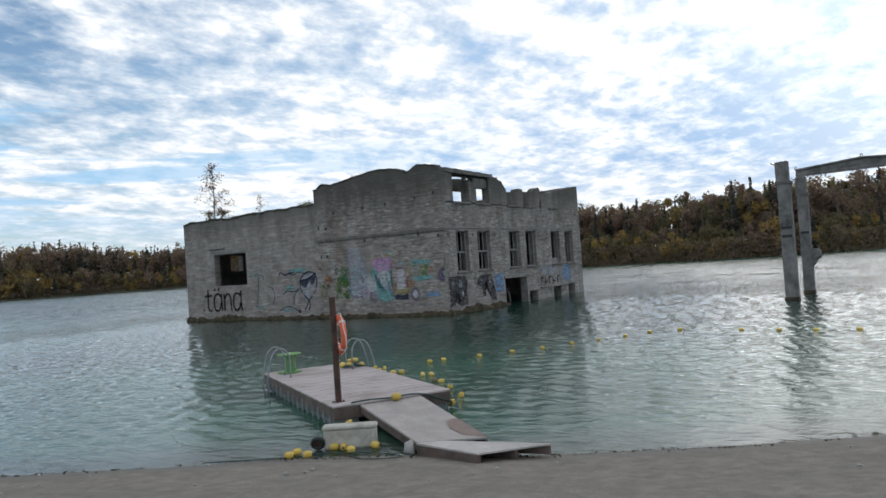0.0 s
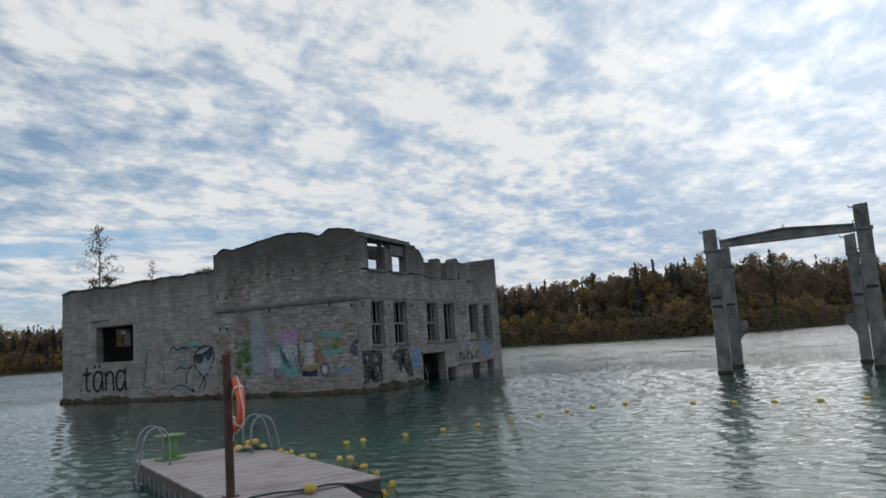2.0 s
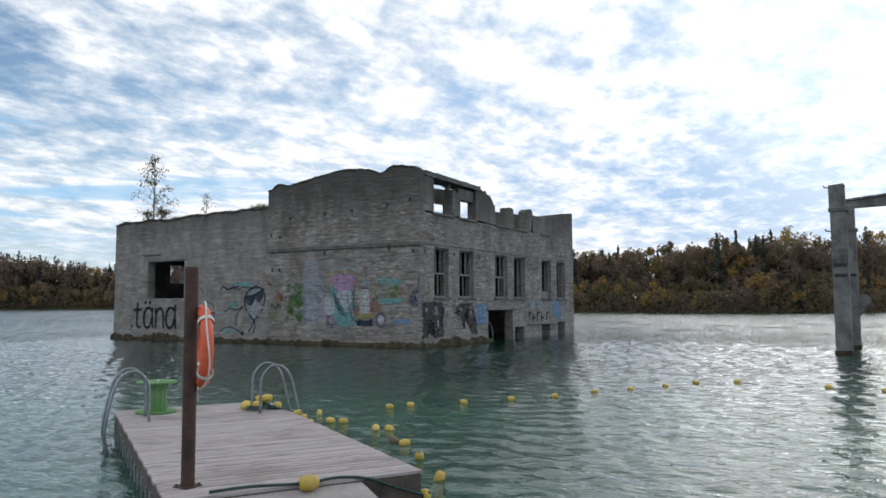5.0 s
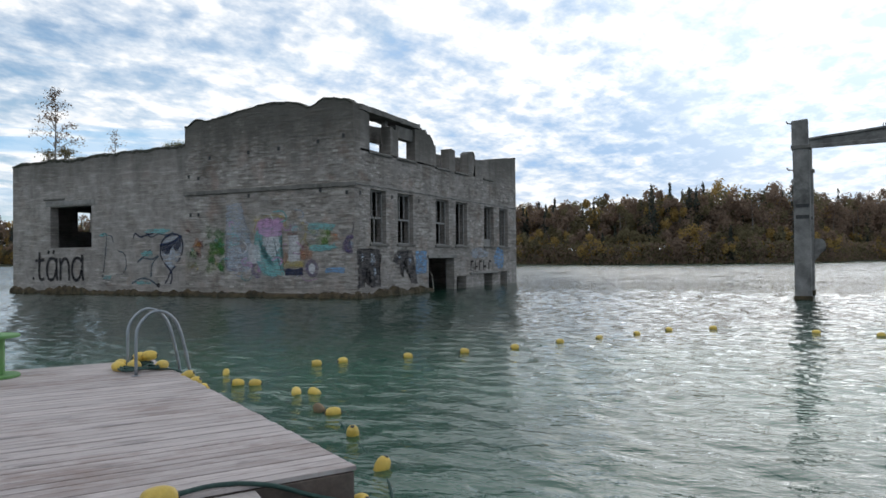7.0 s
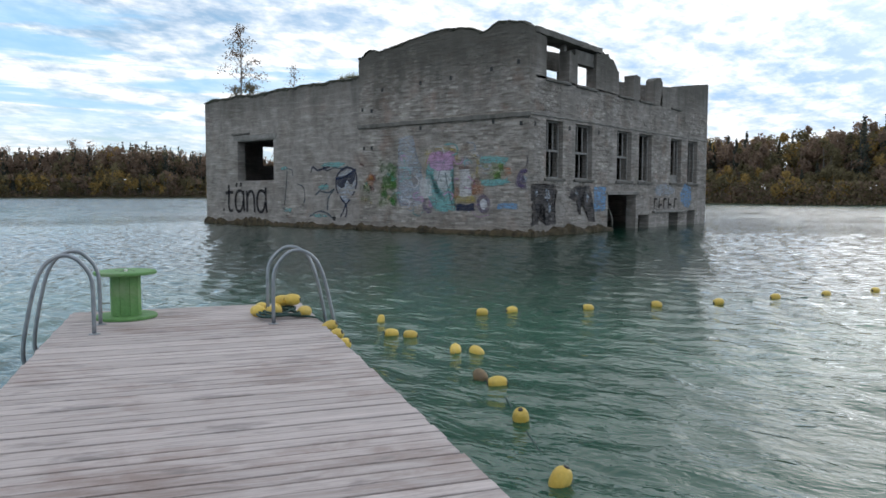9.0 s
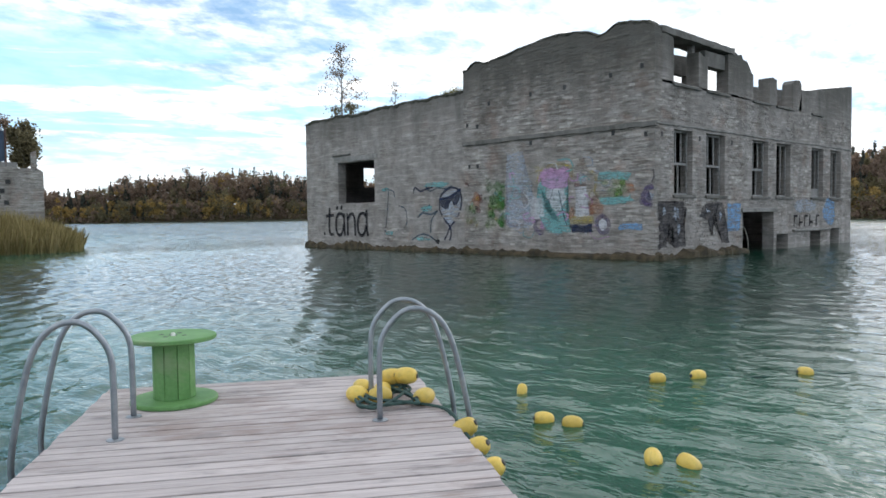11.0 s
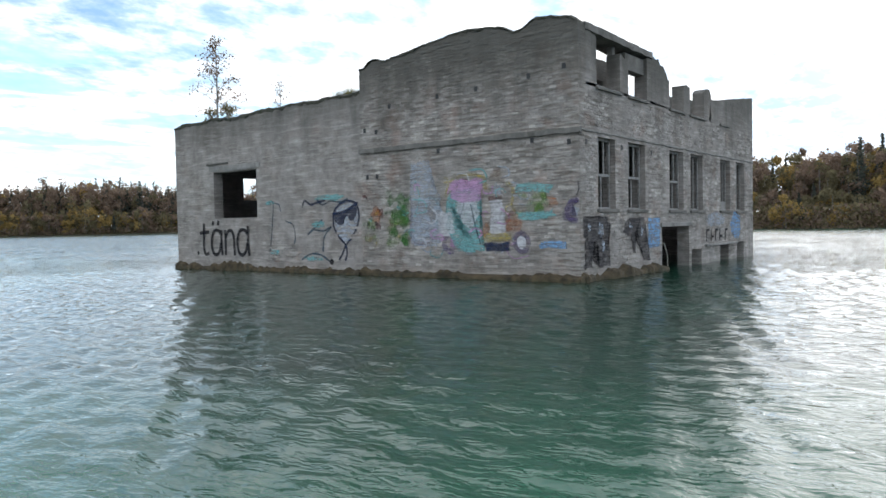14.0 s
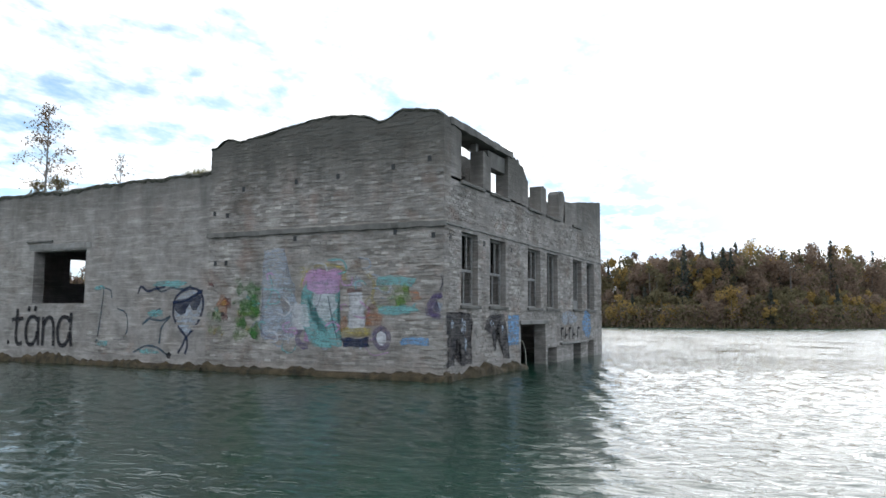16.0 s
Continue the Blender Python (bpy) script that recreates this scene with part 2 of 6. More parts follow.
def paint(name, color, hold=0.5):
    """Sprayed paint, thin and worn, through which the wall shows."""
    m, N = material(name)
    uv = wall_uv(N)
    lay = N.add("ShaderNodeMapping", {"Vector": uv, "Scale": (1.1, 10.0, 1.0)}).outputs[0]
    scars = N.ramp(N.noise(lay, 1.0, 4, 0.65), [(0.48, 0.0), (0.58, 1.0)])
    n = N.math("ADD", N.math("MULTIPLY", N.noise(uv, 3.4, 8, 0.75, 0.5), 0.65), N.math("MULTIPLY", N.noise(N.add("ShaderNodeMapping", {"Vector": uv, "Scale": (2.0, 11.76, 1.0)}).outputs[0], 1.0, 3, 0.6), 0.35))
    a = N.math("MULTIPLY", N.ramp(n, [(0.28 + hold * 0.20, 1.0), (0.50 + hold * 0.24, 0.10)]), min(0.9, 0.62 + hold * 0.24))
    a = N.math("MULTIPLY", a, N.math("SUBTRACT", 1.0, N.math("MULTIPLY", scars, max(0.12, 0.75 - hold * 0.5))))
    course = N.math("FRACT", N.math("DIVIDE", N.add("ShaderNodeSeparateXYZ", {0: uv}).outputs[1], COURSE))
    a = N.math("MULTIPLY", a, N.ramp(course, [(0.0, 0.45), (0.08, 1.0), (0.92, 1.0), (1.0, 0.6)]))
    c = N.mix(1.0, (*color, 1), N.ramp(N.noise(uv, 9.0, 4, 0.7), [(0.3, 0.8), (0.7, 1.15)]), "MULTIPLY")
    finish(N, c, 0.9, N.noise(uv, 20.0, 3, 0.7), 0.12, 0.01, alpha=a, spec=0.15)
    return m


def leaves(name, stops):
    m, N = material(name)
    r = N.add("ShaderNodeNewGeometry").outputs["Random Per Island"]
    col = N.ramp(r, stops)
    d = N.add("ShaderNodeBsdfDiffuse", {"Color": col})
    t = N.add("ShaderNodeBsdfTranslucent", {"Color": col})
    mx = N.add("ShaderNodeMixShader", {0: 0.5, 1: d.outputs[0], 2: t.outputs[0]})
    N.add("ShaderNodeOutputMaterial", {"Surface": mx.outputs[0]})
    return m


def water_material():
    m, N = material("lake_water")
    p = position(N)
    dep = N.add("ShaderNodeAttribute", attribute_name="depth").outputs["Fac"]
    wind = N.add("ShaderNodeMapping", {"Vector": p, "Rotation": (0, 0, radians(-20)), "Scale": (0.62, 1.15, 1.0)}).outputs[0]
    chop = N.add("ShaderNodeAttribute", attribute_name="chop").outputs["Fac"]
    # far out the waves are turned facets, near by they are the sheet's own shape
    facets = []
    for scale, share in ((0.30, 0.30), (0.85, 0.50), (2.4, 0.55)):
        c = N.add("ShaderNodeTexNoise", {"Vector": wind, "Scale": scale, "Detail": 2.0, "Roughness": 0.55}).outputs[1]
        c = N.add("ShaderNodeVectorMath", {0: c, 1: (0.5, 0.5, 0.5)}, operation="SUBTRACT").outputs[0]
        facets.append(N.add("ShaderNodeVectorMath", {0: c, 1: (share, share, 0.0)}, operation="MULTIPLY").outputs[0])
    turn = N.add("ShaderNodeVectorMath", {0: N.add("ShaderNodeVectorMath", {0: facets[0], 1: facets[1]}).outputs[0], 1: facets[2]}).outputs[0]
    # fixed tilt toward the beach, added so far water mirrors higher, brighter sky
    turn = N.add("ShaderNodeVectorMath", {0: turn, 1: (0.060, -0.105, 0.0)}).outputs[0]
    turn = N.add("ShaderNodeVectorMath", {0: turn, "Scale": N.math("MULTIPLY", chop, CHOP)}, operation="SCALE").outputs[0]
    base = N.add("ShaderNodeVectorMath", {0: N.add("ShaderNodeNewGeometry").outputs["Normal"], 1: turn}).outputs[0]
    base = N.add("ShaderNodeVectorMath", {0: base}, operation="NORMALIZE").outputs[0]
    w3 = N.math("ADD", N.noise(wind, 9.0, 3, 0.55, 0.4), N.math("MULTIPLY", N.noise(wind, 3.6, 2, 0.5, 0.5), 1.9))
    nrm = N.add("ShaderNodeBump", {"Height": N.math("MULTIPLY", w3, 0.09), "Strength": 1.0, "Distance": WAVE, "Normal": base}).outputs[0]
    gloss_r = N.math("ADD", 0.03, N.math("MULTIPLY", chop, 0.04))
    tint = N.ramp(N.noise(p, 0.22, 3, 0.55), [(0.35, 0.75), (0.65, 1.2)])
    # last stop: deep water, darkened further to stand for the building's reflection
    deep = N.ramp(dep, [(0.0, (0.13, 0.20, 0.16)), (0.12, (0.036, 0.118, 0.078)), (0.35, (0.014, 0.074, 0.045)), (0.68, (0.017, 0.086, 0.051)), (1.0, (0.006, 0.034, 0.021))])
    col = N.mix(1.0, deep, tint, "MULTIPLY")
    body = N.add("ShaderNodeBsdfDiffuse", {"Color": col, "Normal": nrm})
    clear = N.add("ShaderNodeBsdfTransparent", {"Color": (0.80, 0.93, 0.90, 1)})
    see = N.ramp(dep, [(0.0, 0.12), (0.10, 0.80), (0.25, 1.0)])
    under = N.add("ShaderNodeMixShader", {0: see, 1: clear.outputs[0], 2: body.outputs[0]})
    gloss = N.add("ShaderNodeBsdfGlossy", {"Color": (1, 1, 1, 1), "Roughness": gloss_r, "Normal": nrm})
    fr = N.add("ShaderNodeFresnel", {"IOR": 1.333, "Normal": nrm})
    mx = N.add("ShaderNodeMixShader", {0: fr.outputs[0], 1: under.outputs[0], 2: gloss.outputs[0]})
    N.add("ShaderNodeOutputMaterial", {"Surface": mx.outputs[0]})
    return m


def sand_material():
    m, N = material("beach_sand")
    p = position(N)
    z = N.add("ShaderNodeSeparateXYZ", {0: p}).outputs[2]
    big, mid, fine = N.noise(p, 0.7, 5, 0.6), N.noise(p, 4.0, 5, 0.65), N.noise(p, 60.0, 3, 0.7)
    col = N.mix(N.ramp(mid, [(0.3, 0.0), (0.7, 1.0)]), (0.155, 0.135, 0.113, 1), (0.26, 0.23, 0.195, 1))
    col = N.mix(N.ramp(big, [(0.45, 0.0), (0.7, 0.5)]), col, (0.16, 0.145, 0.125, 1))
    pebble = N.add("ShaderNodeTexVoronoi", {"Vector": p, "Scale": 34.0})
    col = N.mix(N.ramp(pebble.outputs[0], [(0.10, 0.45), (0.28, 0.0)]), col, N.mix(pebble.outputs[1], (0.14, 0.13, 0.12, 1), (0.46, 0.44, 0.40, 1)))
    col = N.mix(1.0, col, N.ramp(fine, [(0.25, 0.75), (0.75, 1.2)]), "MULTIPLY")
    wet = N.ramp(N.math("ADD", z, N.math("MULTIPLY", big, 0.05)), [(0.045, 0.6), (0.10, 0.0)])
    col = N.mix(wet, col, (0.10, 0.092, 0.075, 1))
    far = N.ramp(N.math("MULTIPLY", N.add("ShaderNodeVectorMath", {0: p}, operation="LENGTH").outputs["Value"], 0.01), [(0.5, 0.0), (0.7, 1.0)])
    col = N.mix(far, col, (0.055, 0.052, 0.03, 1))
    finish(N, col, N.math("SUBTRACT", 0.95, N.math("MULTIPLY", wet, 0.5)), N.math("ADD", N.math("MULTIPLY", mid, 0.6), N.math("ADD", N.math("MULTIPLY", fine, 0.3), N.math("MULTIPLY", pebble.outputs[0], -0.3))), 0.6, 0.03, spec=0.3)
    return m


WAVE, CHOP, COURSE = 0.14, 1.15, 0.10
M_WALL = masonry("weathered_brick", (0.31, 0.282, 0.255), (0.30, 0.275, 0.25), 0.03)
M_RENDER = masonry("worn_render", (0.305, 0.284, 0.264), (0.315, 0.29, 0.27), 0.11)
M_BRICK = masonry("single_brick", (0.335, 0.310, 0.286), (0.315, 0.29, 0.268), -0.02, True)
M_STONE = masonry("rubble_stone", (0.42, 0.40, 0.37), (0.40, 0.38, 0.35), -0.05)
M_CONC = mottled("old_concrete", (0.19, 0.182, 0.17), (0.29, 0.278, 0.262), 2.2, 0.9, 0.5, 0.02, stain=(0.11, 0.105, 0.095), spec=0.25)
M_COLUMN = mottled("sooty_concrete", (0.115, 0.113, 0.108), (0.25, 0.244, 0.234), 1.6, 0.9, 0.6, 0.03, stain=(0.045, 0.043, 0.040), spec=0.25)
M_SLAB = mottled("dark_slab", (0.12, 0.115, 0.105), (0.2, 0.19, 0.175), 2.0, 0.92, 0.5, 0.02, stain=(0.06, 0.06, 0.05), spec=0.2)
M_MOSS = mottled("mossy_crust", (0.035, 0.036, 0.028), (0.10, 0.098, 0.08), 5.0, 0.95, 0.9, 0.04, stain=(0.05, 0.058, 0.03), spec=0.15)
M_ALGAE = mottled("algae_footing", (0.028, 0.022, 0.013), (0.10, 0.075, 0.042), 3.0, 0.85, 0.9, 0.05, stain=(0.03, 0.03, 0.02), spec=0.3)
M_SASH = mottled("peeling_sash_paint", (0.16, 0.155, 0.15), (0.32, 0.31, 0.295), 9.0, 0.75, 0.3, 0.005, stain=(0.13, 0.11, 0.09))
M_DECK = deck_wood("weathered_deck_board", (0.36, 0.312, 0.298), (0.54, 0.475, 0.455), (0.22, 0.152, 0.128))
M_FASCIA = mottled("damp_timber", (0.075, 0.052, 0.042), (0.15, 0.11, 0.09), 5.0, 0.7, 0.4, 0.008, stain=(0.04, 0.032, 0.028))
M_FLOAT = mottled("grey_plastic_float", (0.13, 0.15, 0.15), (0.24, 0.26, 0.255), 5.0, 0.5, 0.2, 0.01, stain=(0.06, 0.07, 0.06))
M_RUST = mottled("rusted_steel", (0.055, 0.032, 0.026), (0.11, 0.058, 0.042), 9.0, 0.65, 0.4, 0.004, metal=0.25, stain=(0.032, 0.022, 0.02))
M_BUOY = mottled("orange_lifebuoy", (0.72, 0.11, 0.045), (0.82, 0.16, 0.07), 6.0, 0.5, 0.15, 0.004)
M_WHITE = mottled("white_rope", (0.62, 0.60, 0.56), (0.78, 0.76, 0.72), 20.0, 0.85, 0.4, 0.004)
M_STEEL = mottled("galvanised_tube", (0.22, 0.24, 0.26), (0.34, 0.36, 0.38), 12.0, 0.42, 0.15, 0.002, metal=0.75)
M_GREEN = mottled("green_painted_wood", (0.085, 0.22, 0.055), (0.145, 0.30, 0.10), 5.0, 0.65, 0.35, 0.004, stain=(0.24, 0.31, 0.17))
M_YELLOW = mottled("yellow_float", (0.60, 0.40, 0.06), (0.72, 0.52, 0.12), 14.0, 0.5, 0.25, 0.003, stain=(0.42, 0.30, 0.08), vary=0.15)
M_BROWN = mottled("fouled_float", (0.12, 0.085, 0.05), (0.24, 0.16, 0.08), 14.0, 0.7, 0.25, 0.003)
M_ROPE = mottled("dark_green_rope", (0.02, 0.045, 0.04), (0.04, 0.085, 0.07), 20.0, 0.85, 0.5, 0.004)
# rubber, and the black that paints shade into holes and slots
M_BLACK = mottled("black_rubber_and_hole_shade", (0.012, 0.012, 0.012), (0.03, 0.03, 0.03), 10.0, 0.6, 0.3, 0.004)
M_BLOCK = mottled("pale_concrete", (0.40, 0.38, 0.33), (0.55, 0.53, 0.47), 4.0, 0.9, 0.4, 0.01, stain=(0.28, 0.26, 0.21), spec=0.25)
M_ROCK = mottled("grey_rock", (0.26, 0.25, 0.23), (0.42, 0.41, 0.38), 5.0, 0.9, 0.5, 0.01)
M_PLY = mottled("gangway_felt", (0.33, 0.295, 0.275), (0.43, 0.39, 0.365), 3.0, 0.85, 0.3, 0.004, spec=0.25)
M_PALE = mottled("sun_bleached_timber", (0.42, 0.385, 0.36), (0.54, 0.50, 0.47), 3.0, 0.85, 0.3, 0.004, stain=(0.32, 0.28, 0.25), spec=0.25)
M_WETPLY = mottled("wet_timber", (0.11, 0.062, 0.045), (0.19, 0.115, 0.085), 4.0, 0.45, 0.3, 0.004)
M_BARK = mottled("birch_bark", (0.10, 0.09, 0.08), (0.30, 0.28, 0.26), 6.0, 0.9, 0.4, 0.01)
M_BLUE = mottled("blue_sheeting", (0.02, 0.04, 0.075), (0.045, 0.08, 0.13), 0.8, 0.6, 0.3, 0.02, stain=(0.03, 0.04, 0.05))
M_WATER = water_material()
M_SAND = sand_material()
L_SPRUCE = leaves("spruce_needles", [(0.0, (0.085, 0.092, 0.078)), (1.0, (0.120, 0.126, 0.100))])
L_BROWN = leaves("brown_leaves", [(0.0, (0.235, 0.172, 0.134)), (0.6, (0.270, 0.196, 0.146)), (1.0, (0.320, 0.228, 0.160))])
L_GOLD = leaves("golden_leaves", [(0.0, (0.330, 0.232, 0.092)), (0.6, (0.385, 0.268, 0.102)), (1.0, (0.440, 0.302, 0.115))])
L_OLIVE = leaves("olive_leaves", [(0.0, (0.165, 0.144, 0.088)), (0.6, (0.205, 0.176, 0.102)), (1.0, (0.250, 0.210, 0.118))])
L_REED = leaves("reeds", [(0.0, (0.17, 0.135, 0.06)), (0.5, (0.30, 0.25, 0.11)), (1.0, (0.46, 0.38, 0.20))])
L_GRASS = leaves("dry_grass", [(0.0, (0.10, 0.10, 0.035)), (1.0, (0.24, 0.22, 0.09))])


# ---- building blocks ----
def mesh_object(name, verts, faces, mat, smooth=False):
    me = bpy.data.meshes.new(name)
    me.from_pydata([tuple(v) for v in verts], [], faces)
    me.materials.append(mat)
    if smooth:
        me.polygons.foreach_set("use_smooth", [True] * len(me.polygons))
    me.update()
    return new(name, me)


def part(name, bm, mat, parent=None, label="", smooth=False):
    bmesh.ops.recalc_face_normals(bm, faces=bm.faces)
    me = bpy.data.meshes.new(name)
    bm.to_mesh(me)
    bm.free()
    me.materials.append(mat)
    if smooth:
        me.polygons.foreach_set("use_smooth", [True] * len(me.polygons))
    ob = new(name, me)
    ob.parent = parent
    if label:
        ob["label"] = label
    return ob


def thing(name, label, category, group="", m=None):
    e = new(name)
    e.empty_display_size = 0.2
    if m is not None:
        e.matrix_world = m
    return tagged(e, label, category, group)


def box(bm, a, b, bevel=0.0):
    """A box between two corners, with its edges broken by bevel."""
    a, b = Vector(a), Vector(b)
    got = bmesh.ops.create_cube(bm, size=1.0, matrix=Matrix.Translation((a + b) / 2) @ Matrix.Diagonal((*(b - a), 1)))
    if bevel:
        edges = list({e for v in got["verts"] for e in v.link_edges})
        bmesh.ops.bevel(bm, geom=edges, offset=bevel, segments=2, affect="EDGES", profile=0.5)
    return bm


def tube(bm, pts, r, seg=8, r_end=None):
    """A round tube that follows pts."""
    pts = [Vector(p) for p in pts]
    rings, side = [], None
    for i, p in enumerate(pts):
        d = (pts[min(i + 1, len(pts) - 1)] - pts[max(i - 1, 0)]).normalized()
        if side is None:
            side = d.orthogonal().normalized()
        side = (side - d * side.dot(d)).normalized()
        up = d.cross(side)
        rr = r if r_end is None else r + (r_end - r) * i / (len(pts) - 1)
        rings.append([bm.verts.new(p + (side * math.cos(a) + up * math.sin(a)) * rr) for a in (2 * math.pi * k / seg for k in range(seg))])
    for a, b in zip(rings, rings[1:]):
        for k in range(seg):
            bm.faces.new((a[k], a[(k + 1) % seg], b[(k + 1) % seg], b[k]))
    bm.faces.new(rings[0][::-1])
    bm.faces.new(rings[-1])
    return bm


def smooth_path(pts, n=6):
    """Catmull-Rom points through pts."""
    P = [Vector(p) for p in pts]
    P = [P[0] * 2 - P[1]] + P + [P[-1] * 2 - P[-2]]
    out = []
    for a, b, c, d in zip(P, P[1:], P[2:], P[3:]):
        for k in range(n):
            t = k / n
            out.append(0.5 * (2 * b + (c - a) * t + (2 * a - 5 * b + 4 * c - d) * t * t + (3 * b - a - 3 * c + d) * t ** 3))
    return out + [P[-2]]


def lathe(bm, profile, seg=24, m=None):
    """Turns (radius, height) round z."""
    m = m or Matrix()
    rings = [[bm.verts.new(m @ Vector((r * math.cos(2 * math.pi * k / seg), r * math.sin(2 * math.pi * k / seg), z))) for k in range(seg)] for r, z in profile]
    for a, b in zip(rings, rings[1:]):
        for k in range(seg):
            bm.faces.new((a[k], a[(k + 1) % seg], b[(k + 1) % seg], b[k]))
    bm.faces.new(rings[0][::-1])
    bm.faces.new(rings[-1])
    return bm


def along(points):
    us, zs = zip(*points)
    return lambda u: float(np.interp(u, us, zs))


def wall(u0, u1, top, holes, z0, thick, place, step=0.35, ragged=0.03, seed=1):
    """A wall of real thickness from u0 to u1, with a ragged top and openings (ua, ub, za, zb) that go through. place(u, v, z): v runs into the wall."""
    rnd = random.Random(seed)
    us = sorted({round(u, 3) for u in list(np.arange(u0, u1, step)) + [u1] + [h for a, b, _, _ in holes for h in (a, b)]})
    zs = sorted({z0} | {z for h in holes for z in h[2:]})
    zs = [z for z in zs if z >= z0]
    tops = [max(top(u) + rnd.uniform(-ragged, ragged), zs[-1] + 0.02) for u in us]
    bm = bmesh.new()
    grid = {}

    def vert(i, j, k):
        if (i, j, k) not in grid:
            z = tops[i] if j == len(zs) else zs[j]
            grid[i, j, k] = bm.verts.new(place(us[i], k * thick, z))
        return grid[i, j, k]

    def solid(i, j):
        if i < 0 or j < 0 or i >= len(us) - 1 or j >= len(zs):
            return False
        um = (us[i] + us[i + 1]) / 2
        za, zb = zs[j], zs[j + 1] if j + 1 < len(zs) else 99
        return not any(a < um < b and za >= c - 1e-6 and zb <= d + 1e-6 for a, b, c, d in holes)

    for i in range(len(us) - 1):
        for j in range(len(zs)):
            if not solid(i, j):
                continue
            for k in (0, 1):
                bm.faces.new([vert(i, j, k), vert(i + 1, j, k), vert(i + 1, j + 1, k), vert(i, j + 1, k)])
            for (di, dj), (p, q) in {(-1, 0): ((i, j), (i, j + 1)), (1, 0): ((i + 1, j), (i + 1, j + 1)), (0, -1): ((i, j), (i + 1, j)), (0, 1): ((i, j + 1), (i + 1, j + 1))}.items():
                if not solid(i + di, j + dj):
                    bm.faces.new([vert(*p, 0), vert(*q, 0), vert(*q, 1), vert(*p, 1)])
    return bm


# ---- ground and lake ----
SHORE = [(-2.0, -36.5), (10.0, -28.5), (13.8, -26.2), (17.75, -24.65), (19.85, -23.5), (21.6, -22.2), (30, -15), (48, -4), (80, 40), (110, 110), (120, 190), (75, 205), (36, 168), (14, 128),
         (-10, 117), (-40, 122), (-70, 135), (-150, 185), (-260, 250), (-345, 205), (-400, 110), (-420, 20), (-300, -30), (-140, -18), (-70, -4), (-52, -9), (-38.5, -9.6), (-30.2, -12.4), (-28.6, -15.6), (-31.5, -18.5), (-34, -26), (-22, -36)]


def shore_distance(x, y):
    """Metres from the water's edge, below 0 out on the lake."""
    P = np.array(SHORE)
    Q = np.roll(P, -1, 0)
    best = np.full(x.shape, 1e9)
    inside = np.zeros(x.shape, bool)
    for (ax, ay), (bx, by) in zip(P, Q):
        dx, dy = bx - ax, by - ay
        t = np.clip(((x - ax) * dx + (y - ay) * dy) / (dx * dx + dy * dy), 0, 1)
        best = np.minimum(best, np.hypot(x - ax - t * dx, y - ay - t * dy))
        cross = ((ay > y) != (by > y)) & (x < dx * (y - ay) / (dy if dy else 1e-9) + ax)
        inside ^= cross
    return np.where(inside, -best, best)


def ground_height(x, y):
    d = shore_distance(x, y)
    wob = 0.10 * np.sin(x * 0.9 + 1.3 * np.sin(y * 0.6)) + 0.07 * np.sin(y * 1.7 + x * 0.5)
    d = d + wob * np.clip(1 - np.abs(d) / 30, 0, 1) * 0.8
    land = np.where(d < 14, 0.108 * d, 1.512 + 0.02 * (d - 14)).clip(0, 5)
    lake = -np.minimum(-np.minimum(d, 0) * 0.22, 4.5)
    return np.where(d >= 0, land, lake)


def spaced(c, near, step, far, n):
    a = np.arange(-near, near + 1e-6, step)
    g = near + (far - near) * (np.linspace(0, 1, n + 1)[1:] ** 3.2)
    return c + np.concatenate([-g[::-1], a, g])


def sheet(name, xs, ys, zfun, mat):
    X, Y = np.meshgrid(xs, ys)
    Z = zfun(X, Y)
    n, k = len(ys), len(xs)
    idx = np.arange(n * k).reshape(n, k)
    quads = np.stack([idx[:-1, :-1], idx[:-1, 1:], idx[1:, 1:], idx[1:, :-1]], -1).reshape(-1, 4)
    ob = mesh_object(name, np.stack([X, Y, Z], -1).reshape(-1, 3).tolist(), quads.tolist(), mat, smooth=True)
    return ob, X, Y


def build_ground():
    xs, ys = spaced(16.0, 9.0, 0.14, 2400, 70), spaced(-28.5, 8.0, 0.14, 2400, 70)

    def z(X, Y):
        base = ground_height(X, Y)
        close = (np.hypot(X - 16, Y + 28) < 16) & (base > 0.03)
        bumps = np.vectorize(lambda a, b: noise.noise((a * 1.6, b * 1.6, 0.0)) * 0.03 + noise.noise((a * 5.0, b * 5.0, 3.0)) * 0.012)(X, Y)
        return base + np.where(close, bumps * np.clip(base / 0.15, 0, 1), 0)

    ob, _, _ = sheet("ground", xs, ys, z, M_SAND)
    tagged(ob, "grey-brown sandy beach and lake bed with pebbles", "ground", kind="structure")


def waves(X, Y, step):
    """Wind ripples: many small trains of waves, none shorter than the grid can carry."""
    rng = np.random.default_rng(77)
    Z = np.zeros_like(X)
    heading = radians(248)
    for k in range(48):
        length = 0.29 * (3.0 ** (rng.random() ** 1.3))
        a = heading + rng.normal() * 0.62
        f = 2 * np.pi / length
        slope = 0.037
        bend = 0.55 * np.sin(X * 0.21 * rng.uniform(0.5, 1.5) + Y * 0.17 * rng.uniform(0.5, 1.5) + rng.random() * 6.28)
        gust = 0.65 + 0.45 * np.sin(X * 0.10 + 1.3 * np.sin(Y * 0.13) + rng.random() * 6.28)
        fade = np.clip((length / np.maximum(step, 1e-6) - 3.0) / 1.5, 0, 1)
        ph = f * (X * np.cos(a) + Y * np.sin(a)) + bend * 2 + rng.random() * 6.28
        Z += slope / f * gust * fade * (np.sin(ph) + 0.22 * np.cos(2 * ph))
    return Z


